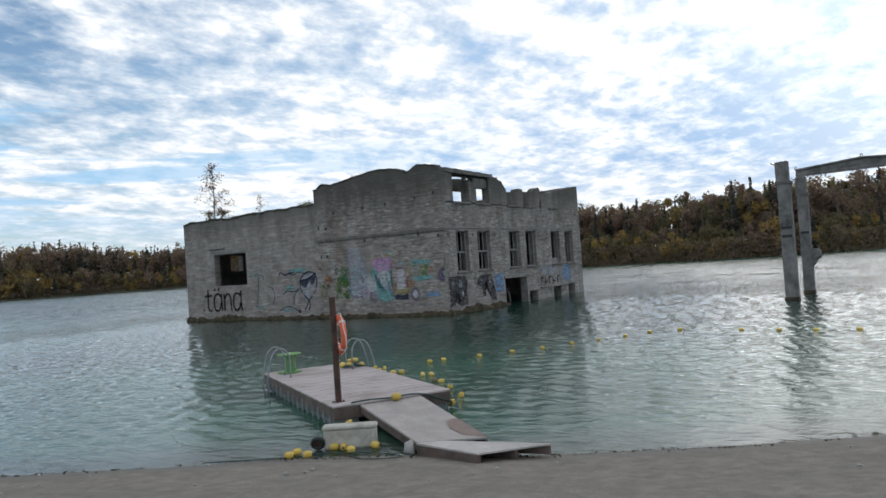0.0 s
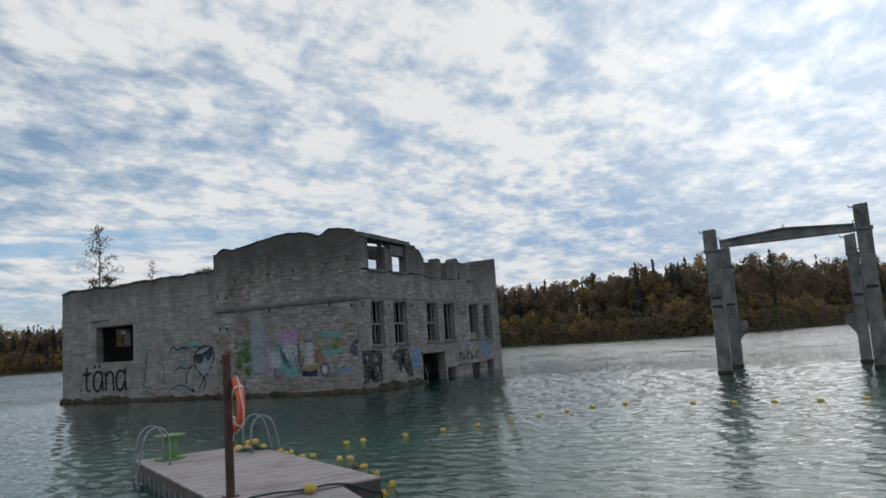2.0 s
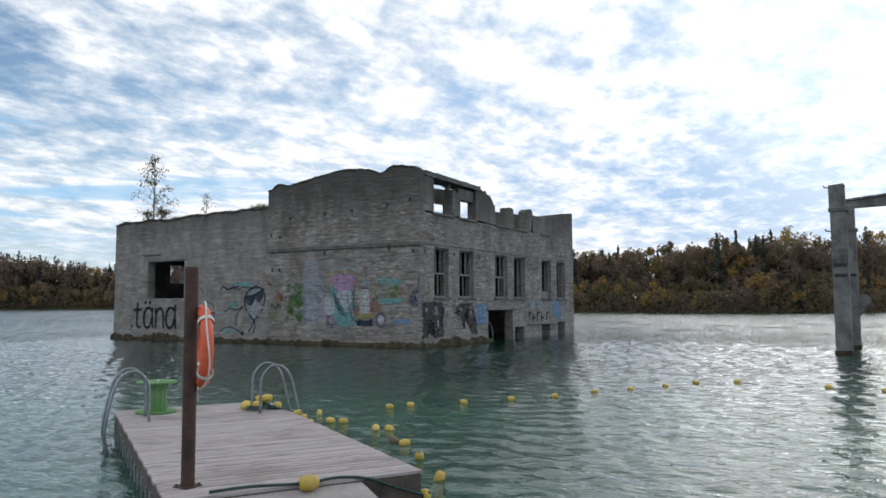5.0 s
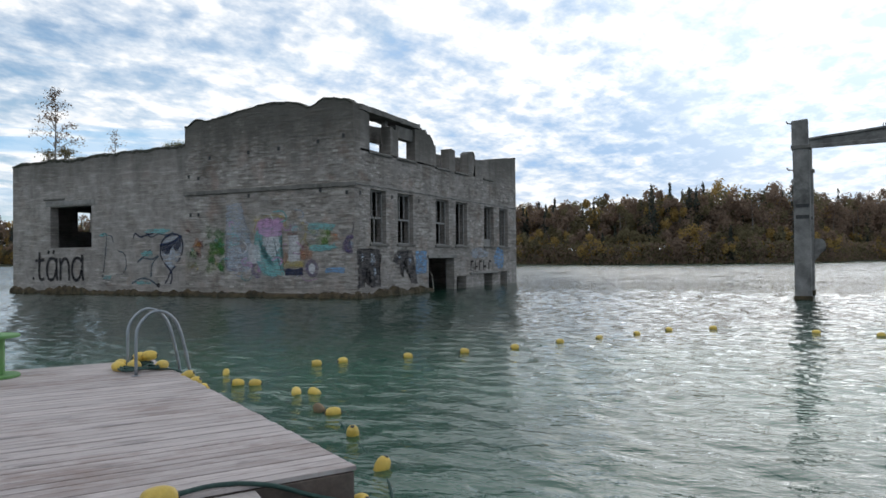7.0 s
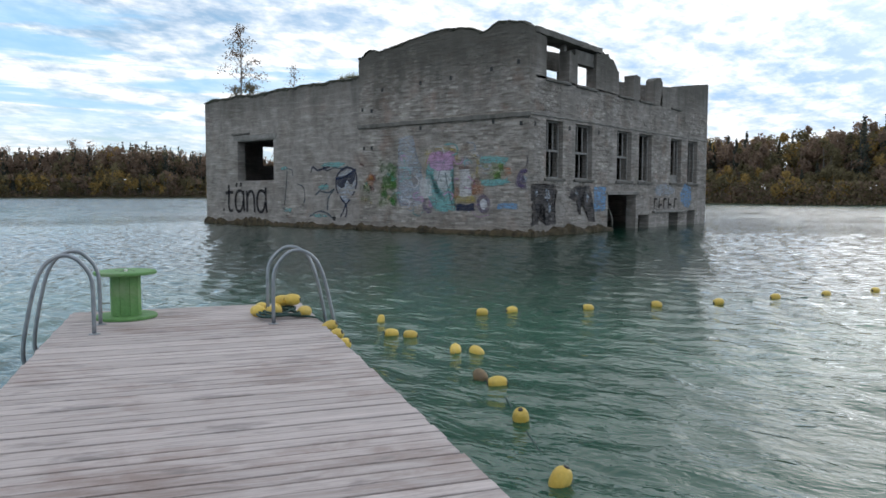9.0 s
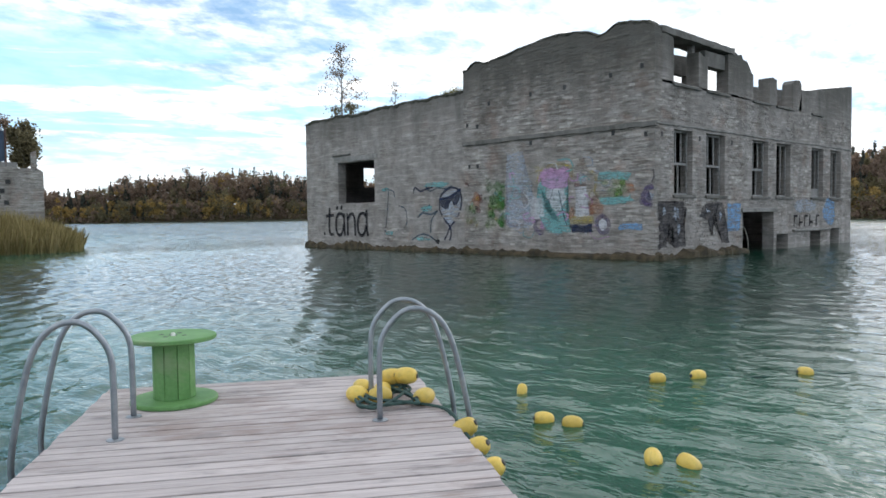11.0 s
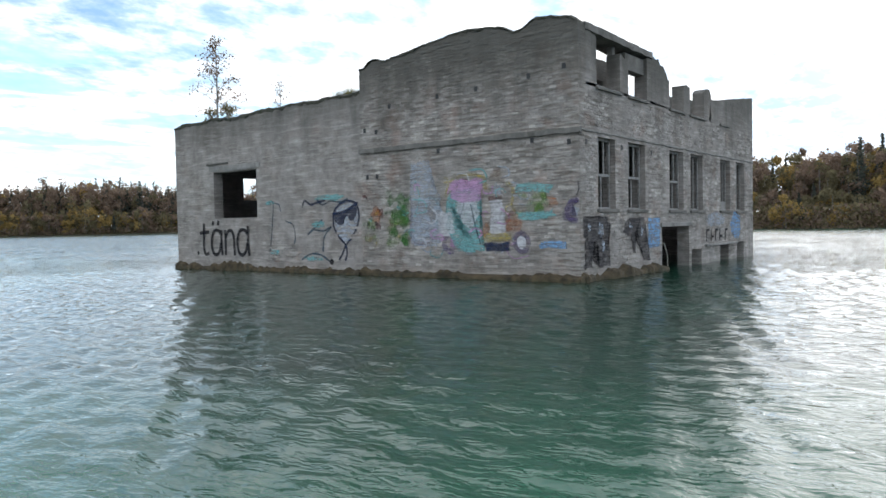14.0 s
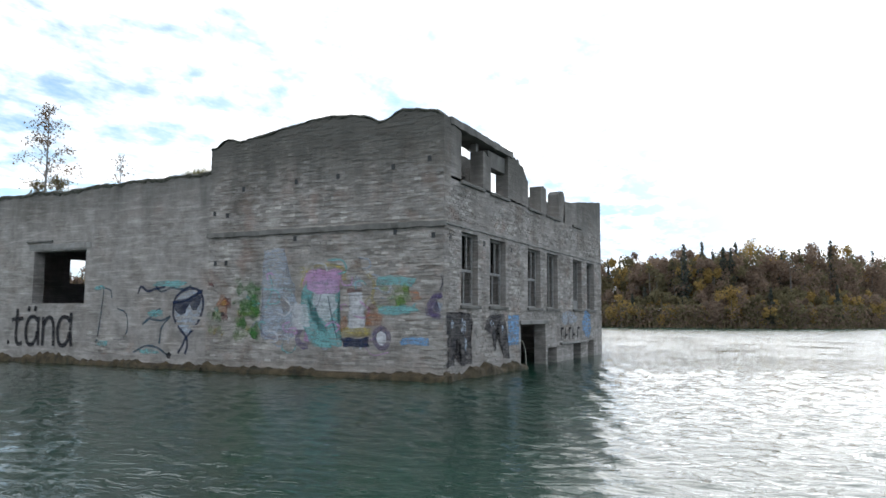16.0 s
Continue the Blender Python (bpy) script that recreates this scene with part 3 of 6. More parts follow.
def build_water():
    def lanes(a, b, step, lo, hi, grow_lo, grow_hi):
        """Even lanes from a to b, wider and wider beyond."""
        out = {}
        for end, sign, grow in ((lo, -1, grow_lo), (hi, 1, grow_hi)):
            d, got, reach = 0.0, [], abs(end - (a if sign < 0 else b))
            while d < reach:
                d += step * (1 + d / grow)
                got.append(min(d, reach))
            out[sign] = np.array(got)
        return np.concatenate([(a - out[-1])[::-1], np.arange(a, b + 1e-6, step), b + out[1]])

    xs, ys = lanes(-22.0, 27.0, 0.095, -1500, 1500, 5.0, 3.0), lanes(-28.5, 6.0, 0.095, -1500, 1500, 1.0, 7.0)
    GX, GY = np.meshgrid(np.gradient(xs), np.gradient(ys))
    step = np.maximum(GX, GY)

    def z(X, Y):
        d = -shore_distance(X, Y)
        calm = np.clip(d / 3.0, 0.12, 1.0)
        return waves(X, Y, step) * np.where(d > -2, calm, 0.1)

    ob, X, Y = sheet("water", xs, ys, z, M_WATER)
    d = -shore_distance(X, Y)
    a = ob.data.attributes.new("depth", "FLOAT", "POINT")
    a.data.foreach_set("value", np.clip(d / 16.0, 0, 1).reshape(-1).astype(np.float32))
    b = ob.data.attributes.new("chop", "FLOAT", "POINT")
    b.data.foreach_set("value", np.clip((step - 0.10) / 0.8, 0, 1).reshape(-1).astype(np.float32))
    tagged(ob, "rippled green lake water, turquoise in the shallows", "water", kind="structure")


build_ground()
build_water()


# ---- the ruined building ----
FRONT = lambda u, v, z: (u, v, z)
SIDE = lambda u, v, z: (-v, u, z)
ruin = thing("ruined_building", "roofless grey brick building flooded to its windows, graffiti on its walls", "building")
LEFT_WIN = (-19.05, -15.88, 2.40, 4.55)
LOW_TOP = along([(-22.12, 6.93), (-21.6, 7.0), (-18.6, 7.05), (-17.2, 6.98), (-16.9, 7.06), (-16, 7.0), (-15.2, 7.08), (-14, 7.04), (-12.6, 7.15), (-12.2, 7.08), (-9.45, 7.14)])
TALL_TOP = along([(-9.45, 7.98), (-9.1, 8.02), (-8.9, 8.24), (-8.0, 8.17), (-7.0, 8.3), (-6.1, 8.46), (-4.5, 8.66), (-3.1, 8.52), (-2.3, 8.2), (-2.0, 8.24), (-1.8, 8.38), (-1.5, 8.5), (-0.25, 8.4), (0.0, 8.2)])
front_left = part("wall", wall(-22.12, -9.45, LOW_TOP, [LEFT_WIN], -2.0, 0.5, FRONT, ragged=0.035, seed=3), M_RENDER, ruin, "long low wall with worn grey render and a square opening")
front_right = part("wall", wall(-9.45, 0.0, TALL_TOP, [], -2.0, 0.5, FRONT, ragged=0.03, seed=4), M_WALL, ruin, "tall wall of weathered grey brick with a broken curved top")
WINDOWS = [(1.28, 2.62), (3.67, 5.17), (7.60, 9.14), (9.98, 11.50), (13.93, 15.40), (16.33, 17.75)]
WZ0, WZ1 = 2.32, 4.68
side_holes = [(a, b, WZ0, WZ1) for a, b in WINDOWS] + [(6.74, 9.75, -1.2, 1.66), (10.05, 11.3, -1.2, 0.66), (13.85, 15.1, -1.2, 0.72), (16.4, 17.6, -1.2, 0.8)]
side_top = along([(0.5, 6.36), (6.0, 6.36), (7.64, 6.33), (8.4, 6.3), (10.0, 6.3), (12.68, 6.3), (12.74, 7.28), (13.85, 7.36), (15, 7.55), (17.5, 7.9), (19.25, 8.12)])
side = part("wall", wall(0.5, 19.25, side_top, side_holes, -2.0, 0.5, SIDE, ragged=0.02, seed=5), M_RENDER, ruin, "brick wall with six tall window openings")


def pier(y0, y1, prof, seed):
    bm = wall(y0, y1, along(prof), [], 6.28, 0.5, SIDE, step=0.16, ragged=0.05, seed=seed)
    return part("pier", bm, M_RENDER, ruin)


pier(0.5, 1.27, [(0.5, 7.98), (1.1, 7.97), (1.27, 7.9)], 1)
pier(3.08, 3.78, [(3.08, 7.62), (3.78, 7.58)], 2)
pier(5.45, 7.68, [(5.45, 7.94), (5.95, 7.95), (6.0, 8.06), (6.6, 8.02), (6.7, 7.9), (7.0, 7.86), (7.1, 7.76), (7.34, 7.72), (7.4, 7.42), (7.68, 7.38)], 3)
pier(9.27, 10.0, [(9.27, 7.46), (9.6, 7.5), (10.0, 7.46)], 4)
pier(11.74, 12.7, [(11.74, 7.45), (12.0, 7.62), (12.3, 7.6), (12.4, 7.68), (12.7, 7.5)], 5)
# the strip of roof that still spans the first two upper openings
bm = bmesh.new()
bmesh.ops.create_cube(bm, size=1.0, matrix=Matrix.Translation((-0.485, 3.2, 8.11)) @ Matrix.Rotation(radians(-0.7), 4, "X") @ Matrix.Diagonal((1.03, 5.5, 0.24, 1)))
bmesh.ops.subdivide_edges(bm, edges=[e for e in bm.edges if abs((e.verts[0].co - e.verts[1].co).y) > 3], cuts=14)
rnd = random.Random(31)
for v in bm.verts:
    v.co += Vector((rnd.uniform(-0.02, 0.02), 0, rnd.uniform(-0.025, 0.015)))
part("roof_remnant", bm, M_SLAB, ruin, "dark remnant of the concrete roof slab")
bm = bmesh.new()
box(bm, (-0.5, 3.79, 7.28), (-0.12, 5.44, 7.86), 0.02)
part("lintel", bm, M_SLAB, ruin)
bm = bmesh.new()
box(bm, (-0.5, 3.1, 7.5), (-0.28, 3.32, 7.98), 0.02)
part("pier_stub", bm, M_SLAB, ruin)
# walls at the back, at the far end and between the two halves
BACK = lambda u, v, z: (u, 19.25 - v, z)
END = lambda u, v, z: (-22.12 + v, u, z)
part("wall", wall(-21.62, -0.5, along([(-22, 6.9), (-9.5, 7.0), (-9.4, 7.9), (-4, 8.0), (0, 8.1)]), [(-18, -16, 2.4, 4.6)], -2.0, 0.5, BACK, step=0.8, seed=8), M_WALL, ruin)
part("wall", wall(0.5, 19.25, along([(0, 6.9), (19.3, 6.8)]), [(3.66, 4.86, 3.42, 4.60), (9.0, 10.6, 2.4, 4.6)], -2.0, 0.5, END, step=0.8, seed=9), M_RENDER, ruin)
part("wall", wall(0.5, 18.75, along([(0.5, 7.9), (3, 7.3), (9, 7.1), (18.7, 7.6)]), [(4.0, 5.4, -1, 2.1)], -2.0, 0.4, lambda u, v, z: (-9.45 + v, u, z), step=0.5, seed=10), M_WALL, ruin)
INNER = lambda u, v, z: (-1.75 - v, u, z)
part("wall", wall(2.2, 6.9, along([(2.2, 8.0), (4.3, 8.04), (6.9, 8.12)]), [(4.0, 5.4, 5.6, 7.28)], 5.2, 0.25, INNER, step=0.4, seed=11), M_WALL, ruin)
part("wall", wall(9.4, 18.7, along([(9.4, 7.5), (13.4, 7.62), (16.0, 7.82), (18.7, 7.9)]), [], 5.2, 0.25, INNER, step=0.5, seed=12), M_WALL, ruin)
bm = bmesh.new()
box(bm, (-9.05, 0.5, 4.95), (-0.5, 18.75, 5.2))
part("floor_slab", bm, M_SLAB, ruin, "dark concrete floor slab")
bm = bmesh.new()
box(bm, (-21.62, 0.5, 6.45), (-9.45, 18.75, 6.7))
part("roof_slab", bm, M_SLAB, ruin, "concrete roof slab grown over with grass")
bm = bmesh.new()
box(bm, (-21.62, 0.5, 2.0), (-16.5, 3.2, 2.3), 0.05)
part("rubble_shelf", bm, M_SLAB, ruin)

# string course along the tall part, and a shallower one round the corner
def ledge(u0, u1, za, zb, proud, place, seed, step=0.22):
    rnd = random.Random(seed)
    bm = bmesh.new()
    us = list(np.arange(u0, u1, step)) + [u1]
    rows = []
    for u in us:
        q = proud * rnd.uniform(0.65, 1.1)
        lo, hi = za + rnd.uniform(-0.02, 0.02), zb + rnd.uniform(-0.02, 0.015)
        rows.append([bm.verts.new(place(u, v, z)) for v, z in ((0.05, lo), (-q, lo + 0.02), (-q, hi), (0.05, hi + 0.03))])
    for a, b in zip(rows, rows[1:]):
        for k in range(4):
            bm.faces.new((a[k], a[(k + 1) % 4], b[(k + 1) % 4], b[k]))
    bm.faces.new(rows[0])
    bm.faces.new(rows[-1][::-1])
    return bm


part("string_course", ledge(-9.5, 0.07, 4.70, 4.89, 0.11, FRONT, 1), M_SLAB, front_right, "dark weathered string course")
part("string_course", ledge(0.0, 19.25, 4.78, 4.86, 0.05, SIDE, 2), M_CONC, side)


def wall_cap(u0, u1, top, place, seed, deep=0.13):
    """Crumbling, mossy head of a wall, following its broken top."""
    rnd = random.Random(seed)
    bm = bmesh.new()
    rows, lift = [], 0.03
    us, u = [], u0
    while u < u1:
        us.append(u)
        u += rnd.uniform(0.06, 0.30)
    for u in us + [u1]:
        lift = min(0.09, max(-0.01, lift + rnd.uniform(-0.05, 0.05)))
        h, q, low = top(u) + lift, rnd.uniform(0.012, 0.05), deep * rnd.uniform(0.5, 1.3)
        rows.append([bm.verts.new(place(u, v, z)) for v, z in ((0.06, h - low), (-q, h - low), (-q - 0.01, h - 0.05), (0.03, h), (0.46, h - 0.01), (0.46, h - 0.2))])
    for a, b in zip(rows, rows[1:]):
        for k in range(6):
            bm.faces.new((a[k], a[(k + 1) % 6], b[(k + 1) % 6], b[k]))
    bm.faces.new(rows[0])
    bm.faces.new(rows[-1][::-1])
    return bm


part("coping", wall_cap(-22.12, -9.45, LOW_TOP, FRONT, 6, 0.16), M_MOSS, front_left, "dark mossy coping, crumbling unevenly")
part("coping", wall_cap(-9.45, -0.1, TALL_TOP, FRONT, 7, 0.08), M_MOSS, front_right, "thin dark crumbling wall head")


def footing(u0, u1, place, seed):
    """The ragged, stained footing at the waterline."""
    rnd = random.Random(seed)
    bm = bmesh.new()
    rows, h, q = [], 0.26, 0.14
    for u in list(np.arange(u0, u1, 0.16)) + [u1]:
        h = min(0.42, max(0.12, h + rnd.uniform(-0.09, 0.09)))
        q = min(0.30, max(0.06, q + rnd.uniform(-0.06, 0.06)))
        rows.append([bm.verts.new(place(u, v, z)) for v, z in ((0.02, -0.8), (-q - 0.1, -0.8), (-q, h - 0.06), (-q + 0.05, h), (0.02, h + 0.06))])
    for a, b in zip(rows, rows[1:]):
        for k in range(5):
            bm.faces.new((a[k], a[(k + 1) % 5], b[(k + 1) % 5], b[k]))
    bm.faces.new(rows[0])
    bm.faces.new(rows[-1][::-1])
    return bm


part("footing", footing(-22.2, -9.45, FRONT, 11), M_ALGAE, front_left, "ragged algae-stained footing at the waterline")
part("footing", footing(-9.45, 0.15, FRONT, 12), M_ALGAE, front_right, "ragged algae-stained footing at the waterline")
part("footing", footing(0.02, 6.74, SIDE, 13), M_ALGAE, side)
# lintel over the square opening and the broken hood above it
bm = bmesh.new()
box(bm, (-19.35, -0.035, 4.60), (-15.6, 0.2, 4.84), 0.02)
part("lintel", bm, M_CONC, front_left)
bm = bmesh.new()
box(bm, (-19.5, -0.10, 4.92), (-17.9, 0.2, 5.0), 0.03)
part("hood", bm, M_SLAB, front_left)


def window(y0, y1, z0, z1, bars, transom, pane):
    """A worn sash set deep in the wall, its glass mostly gone."""
    w = new("window")
    w.parent = ruin
    x = -0.24
    bm = bmesh.new()
    for a, b in (((x - 0.04, y0, z0), (x + 0.04, y0 + 0.08, z1)), ((x - 0.04, y1 - 0.08, z0), (x + 0.04, y1, z1)), ((x - 0.04, y0 + 0.08, z1 - 0.08), (x + 0.04, y1 - 0.08, z1)), ((x - 0.04, y0 + 0.08, z0), (x + 0.04, y1 - 0.08, z0 + 0.07))):
        box(bm, a, b, 0.008)
    part("window_frame", bm, M_SASH, w, "peeling pale window frame")
    if transom:
        bm = bmesh.new()
        box(bm, (x - 0.035, y0 + 0.08, transom - 0.045), (x + 0.035, y1 - 0.08, transom + 0.045), 0.008)
        part("transom", bm, M_SASH, w)
    for f, za, zb in bars:
        y = y0 + (y1 - y0) * f
        bm = bmesh.new()
        box(bm, (x - 0.025, y - 0.03, za), (x + 0.025, y + 0.03, zb), 0.006)
        part("mullion", bm, M_SASH, w)
    if pane:
        bm = bmesh.new()
        box(bm, (x - 0.02, y0 + 0.08, pane[0]), (x + 0.02, y1 - 0.08, pane[1]))
        part("boarding", bm, M_CONC, w)
    bm = bmesh.new()
    box(bm, (-0.2, y0 - 0.12, z0 - 0.11), (0.09, y1 + 0.12, z0 - 0.005), 0.015)
    part("sill", bm, M_SLAB, w, "dark projecting sill")


TR = 3.46
for k, (a, b) in enumerate(WINDOWS):
    full = [(0.36, TR, WZ1 - 0.08), (0.66, TR, WZ1 - 0.08)]
    bars = (full + [(0.5, WZ0, TR)], full + [(0.5, WZ0, TR)], full + [(0.55, WZ0, TR)], [(0.62, WZ0, WZ1)], [(0.7, WZ0, WZ1)], [(0.6, WZ0, WZ1)])[k]
    window(a, b, WZ0, WZ1, bars, TR if k < 3 else None, (WZ0 + 0.07, 2.75) if k == 4 else None)
for a, b in ((1.27, 3.08), (3.78, 5.45), (7.68, 9.27), (10.0, 11.74), (13.95, 15.2)):
    bm = bmesh.new()
    box(bm, (-0.15, a - 0.08, 6.22), (0.08, b + 0.08, 6.32), 0.015)
    part("sill", bm, M_SLAB, side)
# ledge under the second pair of windows, broken bay beside the doorway
bm = bmesh.new()
box(bm, (-0.1, 6.6, 1.66), (0.08, 10.0, 1.82), 0.02)
part("lintel", bm, M_CONC, side)
bm = bmesh.new()
box(bm, (-0.1, 11.7, 0.74), (0.14, 16.2, 0.84), 0.02)
part("ledge", bm, M_CONC, side)


# small square putlog holes, their inner shade set on as black blocks
def putlog(place, spots, parent):
    for u, z in spots:
        bm = bmesh.new()
        a, b = place(u - 0.065, -0.021, z - 0.085), place(u + 0.065, 0.05, z + 0.085)
        box(bm, [min(p, q) for p, q in zip(a, b)], [max(p, q) for p, q in zip(a, b)])
        part("putlog_hole", bm, M_BLACK, parent)


putlog(FRONT, [(-9.2, 5.6), (-8.6, 5.5), (-9.1, 3.8), (-8.6, 3.8), (-9.1, 2.0), (-8.7, 2.0), (-7.9, 6.4), (-5.6, 6.5), (-3.9, 6.55), (-1.8, 6.7), (-0.5, 6.85), (-5.6, 4.55), (-1.7, 4.6), (-0.35, 4.45), (-5.6, 2.55), (-4.3, 2.45)], front_right)
putlog(SIDE, [(0.45, 4.45), (3.15, 4.45), (5.75, 4.45)], side)

# ---- graffiti ----
INK = {k: paint("paint_" + k, c, h) for k, c, h in (("black", (0.018, 0.018, 0.022), 1.2), ("night", (0.022, 0.025, 0.05), 0.9), ("pink", (0.52, 0.32, 0.50), 0.85), ("teal", (0.20, 0.42, 0.42), 0.8),
       ("pale", (0.42, 0.46, 0.52), 0.62), ("white", (0.60, 0.60, 0.62), 0.8), ("green", (0.06, 0.18, 0.05), 0.6), ("lime", (0.19, 0.29, 0.08), 0.35), ("yellow", (0.50, 0.40, 0.10), 0.5), ("orange", (0.42, 0.17, 0.07), 0.4),
       ("violet", (0.13, 0.10, 0.19), 0.6), ("blue", (0.20, 0.38, 0.62), 0.7), ("navy", (0.025, 0.035, 0.07), 1.1), ("maroon", (0.16, 0.07, 0.07), 0.7), ("slate", (0.05, 0.09, 0.12), 1.0), ("brown", (0.20, 0.12, 0.07), 0.35), ("ink", (0.03, 0.03, 0.038), 0.8))}
LAYER = [0]


def blob(parent, place, u, z, ru, rz, ink, seed, rough=0.22, turn=0.0, name="graffiti"):
    """A patch of paint with an uneven edge."""
    LAYER[0] += 1
    off = (-0.006 if parent is front_left else -0.019) - 0.0006 * (LAYER[0] % 40)
    bm = bmesh.new()
    ring = []
    for k in range(48):
        a = 2 * math.pi * k / 48
        r = 1 + rough * (noise.noise((math.cos(a) * 1.6 + seed * 3.1, math.sin(a) * 1.6, seed)) * 1.6 + noise.noise((math.cos(a) * 5 + seed, math.sin(a) * 5, seed * 2.0)) * 0.7)
        x, y = ru * r * math.cos(a), rz * r * math.sin(a)
        ring.append(bm.verts.new(place(u + x * math.cos(turn) - y * math.sin(turn), off, z + x * math.sin(turn) + y * math.cos(turn))))
    bm.faces.new(ring)
    bmesh.ops.triangulate(bm, faces=bm.faces[:])
    return part(name, bm, INK[ink], parent)


def patch(parent, place, pts, ink, seed, jag=0.05):
    """A painted field with a worn, uneven edge."""
    LAYER[0] += 1
    off = (-0.006 if parent is front_left else -0.019) - 0.0006 * (LAYER[0] % 40)
    bm = bmesh.new()
    ring = []
    for (u0, z0), (u1, z1) in zip(pts, pts[1:] + pts[:1]):
        n = max(3, int(math.hypot(u1 - u0, z1 - z0) / 0.05))
        for k in range(n):
            u, z = u0 + (u1 - u0) * k / n, z0 + (z1 - z0) * k / n
            ju = noise.noise((u * 2.5, z * 2.5, seed)) * 1.5 + noise.noise((u * 3, z * 17, seed + 5.0)) * 1.6
            jz = noise.noise((u * 2.5 + 40, z * 2.5, seed)) * 1.2
            ring.append(bm.verts.new(place(u + ju * jag, off, z + jz * jag)))
    bm.faces.new(ring)
    bmesh.ops.triangulate(bm, faces=bm.faces[:])
    return part("graffiti", bm, INK[ink], parent)


def stroke(parent, place, pts, width, ink, close=False):
    """A line sprayed through pts, swelling and thinning."""
    LAYER[0] += 1
    off = (-0.006 if parent is front_left else -0.019) - 0.0006 * (LAYER[0] % 40)
    path = smooth_path([(u, 0, z) for u, z in (pts + pts[:1] if close else pts)], 7)
    bm = bmesh.new()
    pairs = []
    for i, p in enumerate(path):
        d = path[min(i + 1, len(path) - 1)] - path[max(i - 1, 0)]
        n = Vector((-d.z, 0, d.x)).normalized() * width * 0.5 * (1 + 0.35 * noise.noise((i * 0.35, width * 9, pts[0][0])))
        pairs.append([bm.verts.new(place(q.x, off, q.z)) for q in (p + n, p - n)])
    for a, b in zip(pairs, pairs[1:]):
        bm.faces.new((a[0], a[1], b[1], b[0]))
    return part("graffiti", bm, INK[ink], parent)


def word(parent, text_label, strokes, width, ink):
    """Hand-drawn letters: one mesh a letter."""
    for letter, lines in strokes:
        bm = bmesh.new()
        for n, pts in enumerate(lines):
            path = smooth_path([(u, 0, z) for u, z in pts], 8)
            pairs = []
            for i, p in enumerate(path):
                d = path[min(i + 1, len(path) - 1)] - path[max(i - 1, 0)]
                q = Vector((-d.z, 0, d.x)).normalized() * width * 0.5
                pairs.append([bm.verts.new(FRONT(w.x, -0.032 - 0.0012 * n, w.z)) for w in (p + q, p - q)])
            for a, b in zip(pairs, pairs[1:]):
                bm.faces.new((a[0], a[1], b[1], b[0]))
        part("letter", bm, INK[ink], parent, text_label % letter)


BOWL = [(0.78, 1.02), (0.60, 1.18), (0.30, 1.16), (0.10, 0.85), (0.08, 0.45), (0.22, 0.12), (0.48, 0.06), (0.70, 0.28), (0.78, 0.6)]
shift = lambda pts, u, z: [(u + a, z + b) for a, b in pts]
word(front_left, "black sprayed letter %s of the word täna", [
    ("t", [shift([(0.34, 1.52), (0.32, 0.9), (0.30, 0.4), (0.42, 0.08), (0.72, 0.10)], -20.22, 0.66), shift([(0.0, 1.06), (0.34, 1.10), (0.74, 1.12)], -20.22, 0.66)]),
    ("ä", [shift(BOWL, -19.36, 0.66), shift([(0.84, 1.20), (0.84, 0.6), (0.90, 0.02)], -19.36, 0.66), shift([(0.18, 1.42), (0.24, 1.62)], -19.36, 0.66), shift([(0.58, 1.42), (0.64, 1.64)], -19.36, 0.66)]),
    ("n", [shift([(0.02, 1.20), (0.04, 0.6), (0.04, 0.02)], -18.26, 0.66), shift([(0.05, 0.85), (0.25, 1.12), (0.50, 1.16), (0.66, 0.9), (0.70, 0.4), (0.72, 0.02)], -18.26, 0.66)]),
    ("a", [shift(BOWL, -17.40, 0.66), shift([(0.84, 1.36), (0.84, 0.6), (0.92, 0.02)], -17.40, 0.66)])], 0.165, "black")
blob(front_left, FRONT, -20.42, 0.78, 0.09, 0.09, "black", 1, 0.1)
# outlined shapes beside it
stroke(front_left, FRONT, [(-15.2, 2.98), (-14.8, 3.02), (-14.85, 2.2), (-15.0, 1.2), (-15.15, 0.7)], 0.07, "slate")
stroke(front_left, FRONT, [(-14.8, 3.0), (-14.4, 2.9), (-14.3, 2.6)], 0.06, "slate")
stroke(front_left, FRONT, [(-14.0, 2.2), (-13.5, 2.0), (-13.4, 1.4), (-13.7, 1.0), (-14.2, 1.05)], 0.06, "slate")
stroke(front_left, FRONT, [(-15.1, 0.75), (-14.4, 0.7), (-14.2, 0.95)], 0.06, "slate")
stroke(front_left, FRONT, [(-12.0, 3.05), (-11.7, 2.82), (-11.2, 2.95), (-10.7, 2.9), (-10.2, 3.0)], 0.08, "slate")
patch(front_left, FRONT, [(-11.0, 2.1), (-10.85, 2.6), (-10.3, 2.86), (-9.8, 2.75), (-9.66, 2.2), (-9.95, 1.6), (-10.4, 1.2), (-10.8, 1.6)], "pale", 41, 0.02)
patch(front_left, FRONT, [(-11.08, 2.42), (-10.5, 2.5), (-9.72, 2.82), (-9.7, 2.62), (-9.74, 2.3), (-9.9, 2.12), (-10.12, 2.12), (-10.24, 2.34), (-10.36, 2.3), (-10.46, 2.05), (-10.72, 1.96), (-10.92, 2.1)], "night", 42, 0.03)
stroke(front_left, FRONT, [(-11.06, 1.95), (-11.02, 2.45), (-10.78, 2.74), (-10.3, 2.92), (-9.8, 2.82), (-9.62, 2.45), (-9.68, 2.0), (-9.95, 1.55), (-10.38, 1.15), (-10.55, 0.85), (-10.76, 0.57)], 0.10, "navy")
